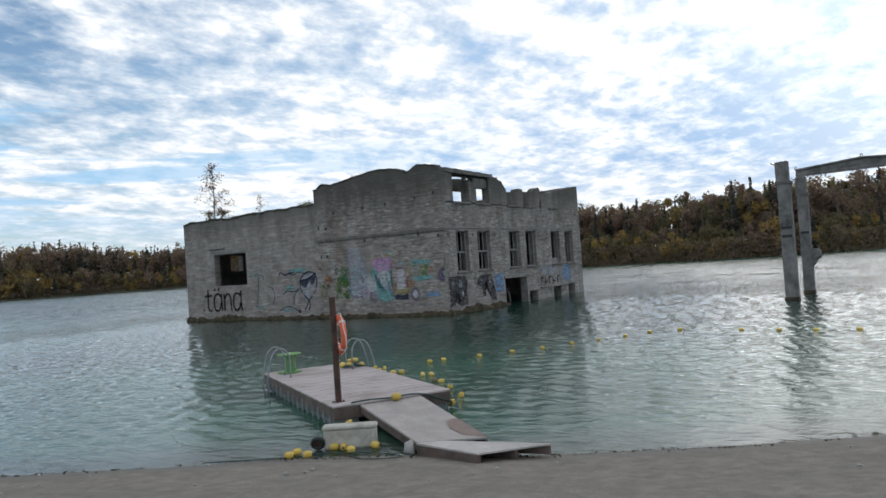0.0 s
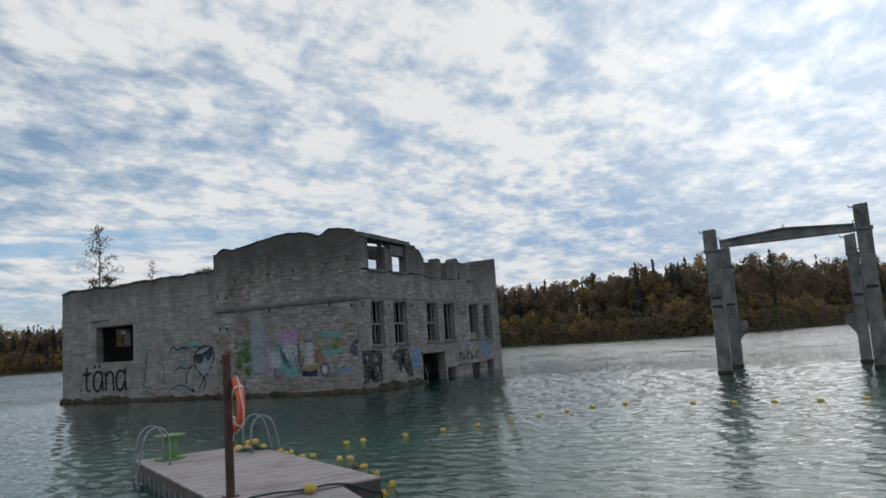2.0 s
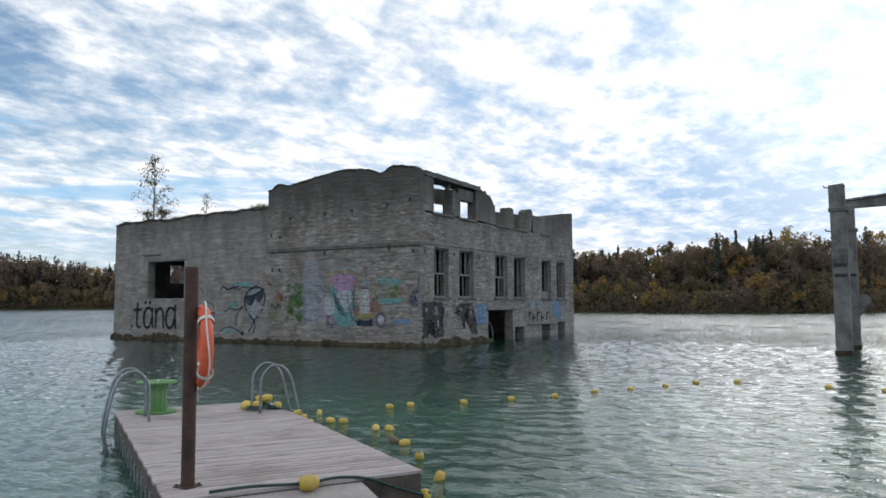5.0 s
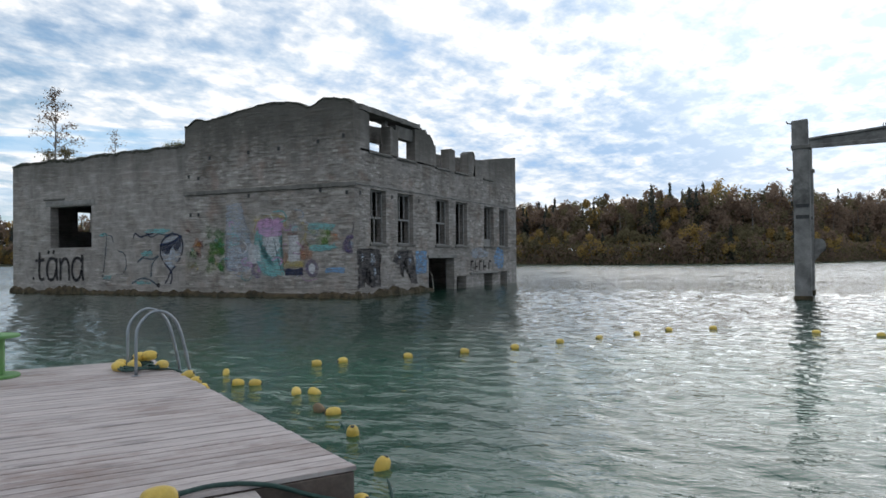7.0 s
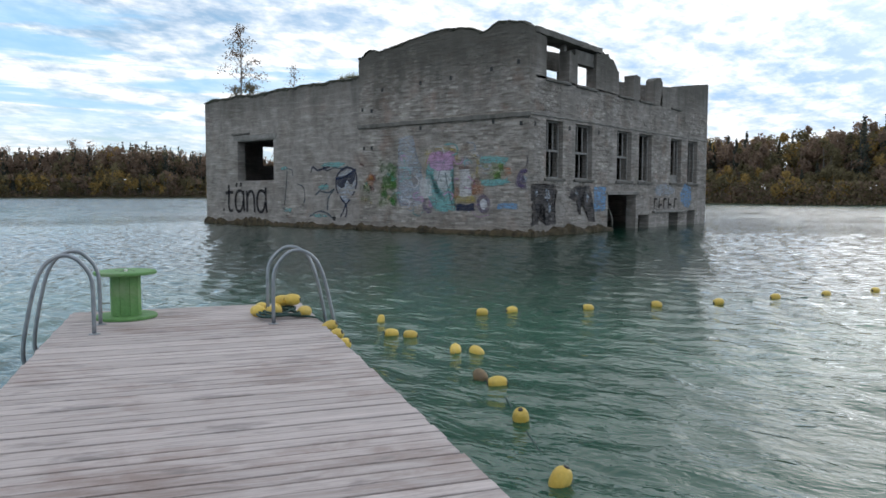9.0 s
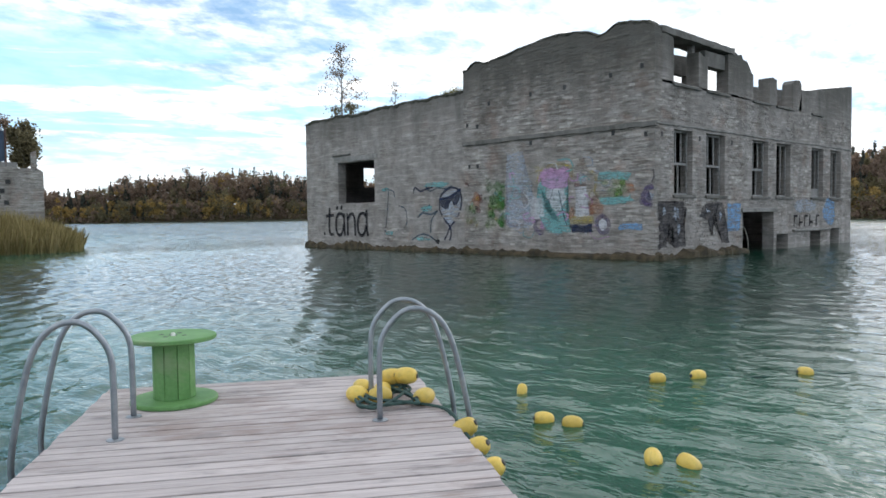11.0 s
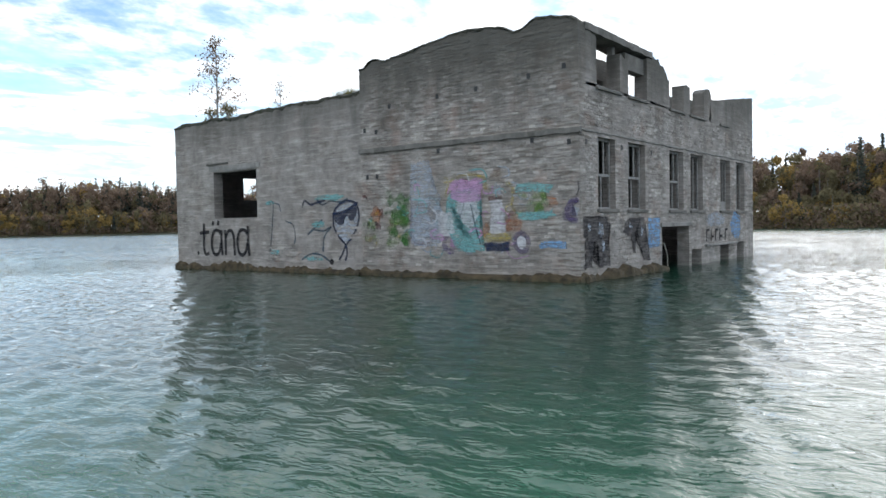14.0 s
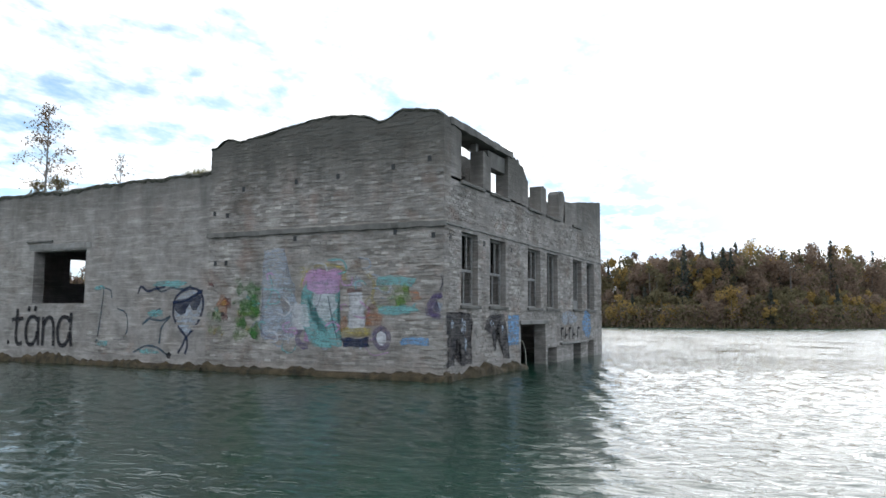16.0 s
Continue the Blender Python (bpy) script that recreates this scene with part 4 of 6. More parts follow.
stroke(front_left, FRONT, [(-11.06, 1.95), (-10.8, 1.55), (-10.38, 1.15), (-10.32, 0.8), (-10.42, 0.55)], 0.10, "navy")
stroke(front_left, FRONT, [(-11.1, 2.42), (-10.4, 2.52), (-9.66, 2.84)], 0.11, "navy")
stroke(front_left, FRONT, [(-12.9, 2.75), (-12.75, 3.02), (-12.4, 2.85), (-12.0, 2.92), (-11.5, 3.0)], 0.09, "navy")
stroke(front_left, FRONT, [(-12.2, 1.8), (-11.6, 1.75), (-11.2, 1.9), (-11.6, 1.5), (-11.7, 0.9)], 0.08, "slate")
stroke(front_left, FRONT, [(-12.6, 1.6), (-12.0, 2.0), (-11.7, 2.2)], 0.10, "slate")
stroke(front_left, FRONT, [(-13.0, 0.55), (-12.4, 0.8), (-11.8, 0.75), (-11.3, 0.5)], 0.08, "slate")
blob(front_left, FRONT, -11.2, 0.48, 0.12, 0.12, "black", 3, 0.2)
# the mural
PATCHES = [("pale", [(-6.9, 4.2), (-6.0, 4.25), (-5.9, 3.4), (-5.55, 2.9), (-5.45, 2.0), (-5.9, 1.45), (-6.95, 1.25), (-6.85, 2.0), (-7.0, 2.9), (-6.85, 3.4)]),
           ("white", [(-5.65, 2.3), (-4.9, 2.35), (-4.4, 2.1), (-4.5, 1.5), (-5.6, 1.45)]),
           ("teal", [(-5.15, 3.0), (-4.6, 3.15), (-3.8, 3.1), (-3.7, 2.4), (-3.8, 1.8), (-3.65, 1.0), (-4.6, 0.95), (-4.95, 1.3), (-4.5, 1.7), (-4.7, 2.3), (-5.2, 2.5)]),
           ("white", [(-4.75, 2.9), (-4.0, 2.95), (-3.85, 2.3), (-4.2, 1.7), (-4.6, 2.0), (-4.8, 2.4)]),
           ("teal", [(-2.3, 3.2), (-1.6, 3.25), (-0.95, 3.1), (-1.1, 2.85), (-1.8, 2.95), (-2.3, 2.9)]),
           ("teal", [(-2.4, 2.3), (-1.2, 2.2), (-0.9, 2.4), (-1.2, 2.0), (-2.2, 2.0)]),
           ("blue", [(-1.5, 1.05), (-0.55, 1.08), (-0.5, 1.32), (-1.45, 1.33)]),
           ("brown", [(-3.4, 3.35), (-3.3, 3.75), (-2.95, 3.8), (-2.8, 3.35)]),
           ("pale", [(-3.3, 2.92), (-3.1, 3.35), (-2.85, 2.92)]),
           ("white", [(-3.4, 2.7), (-2.85, 2.7), (-2.78, 1.6), (-3.35, 1.55)]),
           ("maroon", [(-3.45, 2.7), (-2.9, 2.72), (-2.9, 2.88), (-3.45, 2.86)]),
           ("orange", [(-3.85, 1.6), (-3.5, 2.0), (-3.42, 1.7), (-3.6, 1.45)]),
           ("orange", [(-2.75, 1.6), (-2.7, 2.05), (-2.3, 2.0), (-2.4, 1.65)]),
           ("yellow", [(-3.65, 1.28), (-3.6, 1.55), (-2.6, 1.58), (-2.55, 1.3)]),
           ("navy", [(-3.6, 0.95), (-3.62, 1.26), (-2.58, 1.28), (-2.6, 0.98)]),
           ("brown", [(-6.1, 2.45), (-5.85, 2.6), (-5.75, 2.1), (-6.0, 2.0)]),
           ("orange", [(-9.1, 2.2), (-8.7, 2.75), (-8.4, 2.4), (-8.5, 2.0)])]
for k, (ink, pts) in enumerate(PATCHES):
    patch(front_right, FRONT, pts, ink, k + 3.0)
rnd = random.Random(12)
for k in range(34):   # leafy scribble
    blob(front_right, FRONT, rnd.uniform(-7.95, -7.1), rnd.uniform(1.15, 3.0), rnd.uniform(0.07, 0.2), rnd.uniform(0.08, 0.24), rnd.choice(("green", "green", "lime")), 200 + k, 0.5, rnd.uniform(0, 3))
for k in range(9):
    blob(front_right, FRONT, rnd.uniform(-2.1, -1.1), rnd.uniform(2.25, 2.95), rnd.uniform(0.07, 0.22), rnd.uniform(0.07, 0.16), rnd.choice(("green", "lime", "lime")), 230 + k, 0.5, rnd.uniform(0, 3))
for k in range(8):
    blob(front_right, FRONT, -5.0 + 0.17 * k, 3.22 + 0.10 * math.sin(k * 0.9) + 0.08 * (k % 2), 0.15, 0.14, "pink", 250 + k, 0.4)
for k in range(5):
    blob(front_right, FRONT, rnd.uniform(-9.3, -8.7), rnd.uniform(1.3, 2.1), 0.10, 0.13, "lime", 270 + k, 0.5)
blob(front_right, FRONT, -4.4, 3.42, 0.2, 0.07, "maroon", 281, 0.4)
stroke(front_right, FRONT, [(-5.3, 2.9), (-5.1, 3.4), (-4.6, 3.62), (-4.0, 3.6), (-3.6, 3.45), (-3.55, 3.1)], 0.10, "yellow")
stroke(front_right, FRONT, [(-2.7, 3.3), (-2.45, 3.0), (-2.5, 2.5), (-2.3, 2.2)], 0.10, "yellow")
stroke(front_right, FRONT, [(-4.85, 1.55), (-5.2, 1.55), (-5.4, 1.25), (-5.25, 0.98), (-4.95, 0.95)], 0.20, "violet")
blob(front_right, FRONT, -5.0, 1.25, 0.15, 0.18, "pink", 282, 0.3)
blob(front_right, FRONT, -2.15, 1.27, 0.17, 0.24, "white", 283, 0.15)
stroke(front_right, FRONT, [(-2.15, 1.58), (-1.92, 1.42), (-1.9, 1.12), (-2.12, 0.96), (-2.36, 1.1), (-2.4, 1.42), (-2.2, 1.57)], 0.17, "violet", close=True)
blob(front_right, FRONT, -0.18, 2.24, 0.15, 0.15, "pale", 284, 0.2)
stroke(front_right, FRONT, [(-0.05, 2.62), (-0.32, 2.52), (-0.46, 2.25), (-0.32, 1.99), (-0.08, 1.93)], 0.17, "violet")
for u in (-3.15, -2.9):
    stroke(front_right, FRONT, [(u, 1.25), (u + 0.02, 1.0), (u - 0.06, 0.9)], 0.05, "white")
stroke(front_right, FRONT, [(-4.9, 1.6), (-4.6, 2.3), (-4.4, 2.9)], 0.05, "violet")
stroke(front_right, FRONT, [(-4.2, 2.6), (-4.0, 1.8), (-3.8, 1.2)], 0.05, "slate")
stroke(front_right, FRONT, [(-6.95, 2.3), (-6.9, 1.4), (-6.3, 1.2), (-5.7, 1.5)], 0.05, "violet")
stroke(front_right, FRONT, [(-6.7, 3.6), (-6.5, 2.9), (-6.75, 2.2)], 0.05, "teal")
stroke(front_right, FRONT, [(-0.05, 3.2), (-0.02, 2.95), (-0.1, 2.75)], 0.05, "night")
for u, z, ru, rz in ((-11.2, 3.12, 0.75, 0.13), (-15.0, 3.0, 0.28, 0.10), (-11.9, 2.0, 0.35, 0.14), (-14.7, 0.85, 0.3, 0.12), (-12.2, 0.6, 0.5, 0.10)):
    blob(front_left, FRONT, u, z, ru, rz, "teal", u, 0.35)
# overlapping fields, leaf shapes and loose scribble of the mural
for k, (ink, pts) in enumerate((("pink", [(-5.05, 2.85), (-4.95, 3.35), (-4.55, 3.5), (-4.2, 3.4), (-3.9, 3.52), (-3.68, 3.2), (-3.75, 2.75), (-4.2, 2.62), (-4.7, 2.7)]),
                               ("teal", [(-5.25, 2.75), (-4.9, 2.6), (-4.85, 1.9), (-4.5, 1.5), (-4.1, 1.4), (-4.05, 0.95), (-4.8, 0.92), (-5.0, 1.35), (-5.3, 1.9)]),
                               ("white", [(-5.5, 2.35), (-5.05, 2.3), (-4.9, 1.6), (-5.45, 1.62)]),
                               ("orange", [(-2.75, 1.65), (-2.72, 2.08), (-2.35, 2.12), (-2.12, 1.9), (-2.2, 1.62)]),
                               ("maroon", [(-2.65, 2.1), (-2.3, 2.18), (-2.28, 2.35), (-2.6, 2.32)]),
                               ("teal", [(-1.95, 2.3), (-1.0, 2.25), (-0.75, 2.1), (-1.2, 2.05), (-1.9, 2.1)]),
                               ("lime", [(-2.0, 2.45), (-1.75, 2.75), (-1.45, 2.95), (-1.25, 2.8), (-1.05, 2.5), (-1.4, 2.3), (-1.75, 2.25)]),
                               ("orange", [(-1.2, 2.75), (-0.9, 2.7), (-0.72, 2.5), (-1.0, 2.4)]),
                               ("violet", [(-0.62, 2.2), (-0.5, 2.55), (-0.2, 2.68), (-0.04, 2.6), (-0.2, 2.42), (-0.3, 2.2), (-0.16, 2.04), (-0.04, 1.96), (-0.3, 1.88), (-0.52, 1.98)]),
                               ("maroon", [(-8.85, 2.3), (-8.6, 2.65), (-8.3, 2.55), (-8.35, 2.2)]),
                               ("green", [(-7.5, 1.95), (-7.45, 2.6), (-7.2, 2.75), (-7.0, 2.4), (-7.1, 1.95), (-7.3, 1.75)]),
                               ("pale", [(-7.0, 1.9), (-6.6, 2.3), (-6.0, 2.2), (-5.6, 1.9), (-5.5, 1.25), (-6.2, 1.1), (-6.9, 1.15)]))):
    patch(front_right, FRONT, pts, ink, k + 90.0, 0.06)
rnd = random.Random(44)
for k in range(44):
    u, z = rnd.uniform(-7.1, -2.2), rnd.uniform(1.0, 3.5)
    a, ln = rnd.uniform(0, 6.28), rnd.uniform(0.15, 0.5)
    pts = [(u, z), (u + ln * math.cos(a), z + 0.6 * ln * math.sin(a)), (u + 1.5 * ln * math.cos(a + 0.7), z + 1.1 * ln * math.sin(a + 0.7)), (u + 1.6 * ln * math.cos(a + 1.5), z + 1.2 * ln * math.sin(a + 1.5))]
    stroke(front_right, FRONT, pts, rnd.uniform(0.03, 0.07), rnd.choice(("pale", "white", "teal", "pink", "yellow", "pale", "white")))
for k in range(26):
    blob(front_right, FRONT, rnd.uniform(-9.3, -7.0), rnd.uniform(1.2, 3.2), rnd.uniform(0.04, 0.13), rnd.uniform(0.04, 0.15), rnd.choice(("lime", "green", "teal", "maroon", "yellow")), 400 + k, 0.5, rnd.uniform(0, 3))
# black figures, a blue patch and unreadable marks on the window side
patch(side, SIDE, [(0.15, 2.1), (0.7, 2.0), (1.0, 2.12), (2.05, 2.05), (2.1, 1.6), (1.9, 1.2), (2.05, 0.43), (1.25, 0.43), (1.15, 1.05), (0.95, 1.4), (0.85, 1.0), (0.65, 0.43), (0.12, 0.43), (0.28, 1.2), (0.12, 1.6)], "ink", 61, 0.09)
patch(side, SIDE, [(3.6, 2.0), (4.95, 2.05), (5.1, 1.6), (5.3, 1.0), (5.42, 0.45), (4.78, 0.42), (4.7, 0.9), (4.45, 1.35), (4.3, 1.75), (4.12, 1.3), (4.2, 0.75), (3.95, 0.78), (3.78, 1.4), (3.1, 1.5), (3.2, 1.8)], "ink", 62, 0.09)
for u, z, ru, rz, k in ((0.55, 1.72, 0.13, 0.16, 1), (1.35, 1.62, 0.16, 0.22, 2), (1.55, 1.05, 0.12, 0.2, 3), (3.75, 1.72, 0.16, 0.1, 4), (4.75, 1.5, 0.1, 0.2, 5)):
    blob(side, SIDE, u, z, ru, rz, "pale", 300 + k, 0.5)
patch(side, SIDE, [(5.38, 0.9), (6.5, 0.92), (6.52, 2.02), (5.4, 2.0)], "blue", 73)
blob(side, SIDE, 16.2, 1.6, 0.75, 0.62, "blue", 74, 0.2)
blob(side, SIDE, 13.2, 1.9, 1.2, 0.35, "pale", 75, 0.35)
for k, u in enumerate((11.9, 12.5, 13.1, 13.7, 14.5)):
    stroke(side, SIDE, [(u, 0.95), (u + 0.05, 1.5)], 0.12, "black")
    stroke(side, SIDE, [(u, 1.45 - 0.3 * (k % 2)), (u + 0.4, 1.45 - 0.3 * (k % 2))], 0.10, "black")

# ---- pontoon, deck frame: x along the deck away from the shore, y across it ----
DECK = Matrix(((-0.8534, 0.5213, 0, 13.145), (0.5213, 0.8534, 0, -24.262), (0, 0, 1, 0), (0, 0, 0, 1)))
TOP, LONG, WIDE = 0.378, 5.98, 2.34


def deck(x, y, z=0.0):
    return DECK @ Vector((x, y, z))


def placed(bm, m):
    bmesh.ops.transform(bm, matrix=m, verts=bm.verts)
    return bm


pontoon = thing("pontoon", "floating swimming pontoon with a weathered plank deck on plastic floats", "pontoon")
for ya, yb in ((0.0, 0.05), (WIDE - 0.05, WIDE)):
    part("side_beam", placed(box(bmesh.new(), (0.05, ya, 0.12), (LONG - 0.05, yb, TOP - 0.034), 0.008), DECK), M_FASCIA, pontoon, "dark damp side beam")
for xa, xb in ((0.0, 0.05), (LONG - 0.05, LONG)):
    part("end_beam", placed(box(bmesh.new(), (xa, 0.0, 0.12), (xb, WIDE, TOP - 0.034), 0.008), DECK), M_FASCIA, pontoon)
for k in range(4):
    part("joist", placed(box(bmesh.new(), (0.06, 0.45 + 0.48 * k, 0.14), (LONG - 0.06, 0.51 + 0.48 * k, TOP - 0.035)), DECK), M_FASCIA, pontoon)


def float_mesh():
    """A moulded float: one ribbed shell."""
    bm = bmesh.new()
    rows = []
    for k in range(26):
        x, g = 0.92 * k / 25, 0.0 if (k // 2) % 2 else 0.025
        if k in (0, 25):
            g = 0.05
        rows.append([bm.verts.new((x, y, z)) for y, z in ((g, -0.25), (0.03 + g, -0.28 + g), (0.45 - g, -0.28 + g), (0.48 - g, -0.25), (0.48 - g, 0.10), (0.45 - g, 0.13), (0.03 + g, 0.13), (g, 0.10))])
    for a, b in zip(rows, rows[1:]):
        for k in range(8):
            bm.faces.new((a[k], a[(k + 1) % 8], b[(k + 1) % 8], b[k]))
    bm.faces.new(rows[0])
    bm.faces.new(rows[-1][::-1])
    return bm


for k in range(15):
    for y in (-0.018, WIDE - 0.002):
        x = 0.2 + k * 0.395
        part("batten", placed(box(bmesh.new(), (x, y, -0.12), (x + 0.07, y + 0.02, 0.19 + 0.02 * (k % 3)), 0.004), DECK), M_FLOAT, pontoon, "grey upright batten")
fm = None
for k in range(6):
    for y in (0.03, WIDE - 0.51):
        if fm is None:
            o = part("float", placed(float_mesh(), DECK @ Matrix.Translation((0.06, y, 0))), M_FLOAT, pontoon, "ribbed grey plastic float")
            fm = o.data
            base = DECK @ Matrix.Translation((0.06, y, 0))
        else:
            o = new("float", fm)
            o.parent = pontoon
            o.matrix_basis = DECK @ Matrix.Translation((0.06 + 0.995 * k, y, 0)) @ base.inverted()

# steel post with the lifebuoy
post_at = Vector((12.90, -23.84, TOP))
post = thing("steel_post", "rusty brown steel post bolted upright to the pontoon deck", "post", m=Matrix.Translation(post_at))
bm = bmesh.new()
lathe(bm, [(0.058, 0.012), (0.060, 0.03), (0.060, 1.945), (0.056, 1.962), (0.046, 1.962), (0.046, 1.9)], 20)
part("tube", bm, M_RUST, post, smooth=False)
bm = bmesh.new()
box(bm, (-0.09, -0.09, 0.0), (0.09, 0.09, 0.014), 0.004)
part("base_plate", bm, M_RUST, post)
for sx in (-1, 1):
    for sy in (-1, 1):
        part("bolt", lathe(bmesh.new(), [(0.012, 0.014), (0.012, 0.026), (0.006, 0.03)], 6, Matrix.Translation((0.068 * sx, 0.068 * sy, 0))), M_RUST, post)


def ring(bm, R, rx, rz, m, n=40, seg=12):
    rows = []
    for i in range(n):
        a = 2 * math.pi * i / n
        c = Vector((math.cos(a), 0, math.sin(a)))
        rows.append([bm.verts.new(m @ (c * (R + rx * math.cos(b)) + Vector((0, rz * math.sin(b), 0)))) for b in (2 * math.pi * k / seg for k in range(seg))])
    for i in range(n):
        a, b = rows[i], rows[(i + 1) % n]
        for k in range(seg):
            bm.faces.new((a[k], a[(k + 1) % seg], b[(k + 1) % seg], b[k]))
    return bm


BUOY_AT = Matrix.Translation((0, 0, 1.62)) @ Matrix.Translation(Vector((12.90, -23.84, 0)) + Vector((0.537, 0.843, 0)) * 0.10 + Vector((-0.843, 0.537, 0)) * 0.02) @ Matrix.Rotation(math.atan2(0.537, -0.843), 4, "Z")
lifebuoy = thing("lifebuoy", "orange ring lifebuoy with a white grab rope, hung on the post", "lifebuoy", m=BUOY_AT)
part("ring", ring(bmesh.new(), 0.315, 0.065, 0.055, Matrix()), M_BUOY, lifebuoy, smooth=True)
for a in (45, 135, 225, 315):
    bm = ring(bmesh.new(), 0.069, 0.004, 0.02, Matrix(), 24, 6)
    placed(bm, Matrix.Rotation(radians(a), 4, "Y") @ Matrix.Translation((0.315, 0, 0)) @ Matrix.Rotation(radians(90), 4, "X"))
    part("strap", bm, M_WHITE, lifebuoy, "white strap")
pts = []
for k in range(33):
    a = 2 * math.pi * k / 32
    pts.append(((0.40 + 0.018 * math.sin(4 * a)) * math.cos(a), 0.012 * math.sin(3 * a), (0.40 + 0.018 * math.sin(4 * a)) * math.sin(a)))
part("grab_rope", tube(bmesh.new(), pts, 0.008, 6), M_WHITE, lifebuoy, "white rope round the ring")
part("throw_line", tube(bmesh.new(), smooth_path([(0.02, 0.07, 0.02), (0.10, 0.075, -0.1), (0.05, 0.07, -0.3), (0.02, 0.03, -0.42), (0.03, 0.02, -0.5)]), 0.009, 6), M_WHITE, lifebuoy)
bm = bmesh.new()
tube(bm, [(0.0, -0.11, 0.30), (0.0, 0.02, 0.30), (0.0, 0.04, 0.34)], 0.009, 6)
part("hook", bm, M_RUST, lifebuoy)


# pool ladders with two hooped rails
def ladder(x, side_sign, foot_y, label):
    """side_sign 1: over the far long edge of the deck; -1: over the other one."""
    t = thing("pool_ladder", label, "ladder", "pool ladders on the pontoon", DECK @ Matrix.Translation((x, foot_y, TOP)))
    edge = (WIDE - foot_y + 0.15) if side_sign > 0 else -(foot_y + 0.22)
    for dx in (0.0, 0.52):
        e = edge
        pts = [(dx, 0, 0), (dx, 0, 0.30), (dx, 0.012 * side_sign, 0.50), (dx, e * 0.14, 0.625), (dx, e * 0.32, 0.70), (dx, e * 0.55, 0.68), (dx, e * 0.74, 0.56), (dx, e * 0.87, 0.32), (dx, e, -0.08), (dx, e - 0.02 * side_sign, -0.30), (dx, e - 0.10 * side_sign, -0.75), (dx, e - 0.12 * side_sign, -1.1)]
        part("rail", tube(bmesh.new(), smooth_path(pts, 4), 0.0185, 10), M_STEEL, t, "galvanised hooped rail", smooth=True)
        part("foot_plate", lathe(bmesh.new(), [(0.05, 0.0), (0.05, 0.006), (0.024, 0.012)], 14, Matrix.Translation((dx, 0, 0))), M_STEEL, t)
    for z in (-0.28, -0.55, -0.82):
        part("rung", box(bmesh.new(), (0.0, edge - 0.06 * side_sign - 0.04, z - 0.012), (0.52, edge - 0.06 * side_sign + 0.04, z + 0.012), 0.006), M_STEEL, t)
    return t


ladder(4.60, 1, 1.90, "galvanised steel pool ladder with floats heaped at its foot")
ladder(4.56, -1, 0.34, "galvanised steel pool ladder beside the green cable spool")

# cable spool used as a table
spool = thing("cable_spool", "green painted wooden cable spool standing as a table on the deck", "spool", m=DECK @ Matrix.Translation((5.46, 0.54, TOP)))
for name, z in (("lower_flange", 0.0), ("upper_flange", 0.44)):
    bm = lathe(bmesh.new(), [(0.02, z), (0.288, z), (0.295, z + 0.006), (0.295, z + 0.026), (0.288, z + 0.032), (0.02, z + 0.032)], 40)
    part(name, bm, M_GREEN, spool)
for k in range(10):
    a = 2 * math.pi * k / 10
    bm = bmesh.new()
    box(bm, (0.118, -0.0415, 0.032), (0.138, 0.0415, 0.44), 0.004)
    part("stave", placed(bm, Matrix.Rotation(a, 4, "Z")), M_GREEN, spool)
# black discs on the flange paint the shade of bolt and hub holes
for k in range(4):
    a = 2 * math.pi * k / 4 + 0.4
    part("bolt_hole", lathe(bmesh.new(), [(0.018, 0.4722), (0.018, 0.4735)], 12, Matrix.Translation((0.09 * math.cos(a), 0.09 * math.sin(a), 0))), M_BLACK, spool)
part("hub_hole", lathe(bmesh.new(), [(0.03, 0.4722), (0.03, 0.4738)], 16), M_BLACK, spool)
part("hub_pin", lathe(bmesh.new(), [(0.016, 0.465), (0.016, 0.49), (0.012, 0.495)], 12, Matrix.Translation((-0.05, 0.01, 0))), M_WHITE, spool, "white pin in the hub")

# gangway from the pontoon to the beach, and the landing at its foot
gangway = thing("gangway", "sloping plank gangway, wet and red-brown at its lower edge", "gangway")


def slab(bm, corners, thick):
    """A sheet over four corners, thick below them."""
    up = [bm.verts.new(c) for c in corners]
    lo = [bm.verts.new(Vector(c) - Vector((0, 0, thick))) for c in corners]
    bm.faces.new(up)
    bm.faces.new(lo[::-1])
    for k in range(4):
        bm.faces.new((up[k], lo[k], lo[(k + 1) % 4], up[(k + 1) % 4]))
    bmesh.ops.bevel(bm, geom=bm.edges[:], offset=0.006, segments=1, affect="EDGES")
    return bm


def lerp(a, b, t):
    return Vector(a) * (1 - t) + Vector(b) * t


R_A, R_B = deck(-0.01, 0.50, 0.345), deck(-0.01, 1.72, 0.345)
R_C, R_D = Vector((15.70, -25.28, 0.17)), Vector((16.42, -24.42, 0.10))
part("sheet", slab(bmesh.new(), [R_A, R_B, R_D, R_C], 0.035), M_PLY, gangway)
for p, q, w in ((R_A, R_C, 0.0), (R_B, R_D, 1.0)):
    ac = (lerp(R_A, R_B, 0.5) - p).normalized() * 0.05
    part("stringer", slab(bmesh.new(), [p - Vector((0, 0, 0.037)), p + ac - Vector((0, 0, 0.037)), q + ac - Vector((0, 0, 0.037)), q - Vector((0, 0, 0.037))], 0.13), M_FASCIA, gangway, "dark stringer")
bm = bmesh.new()
wet = []
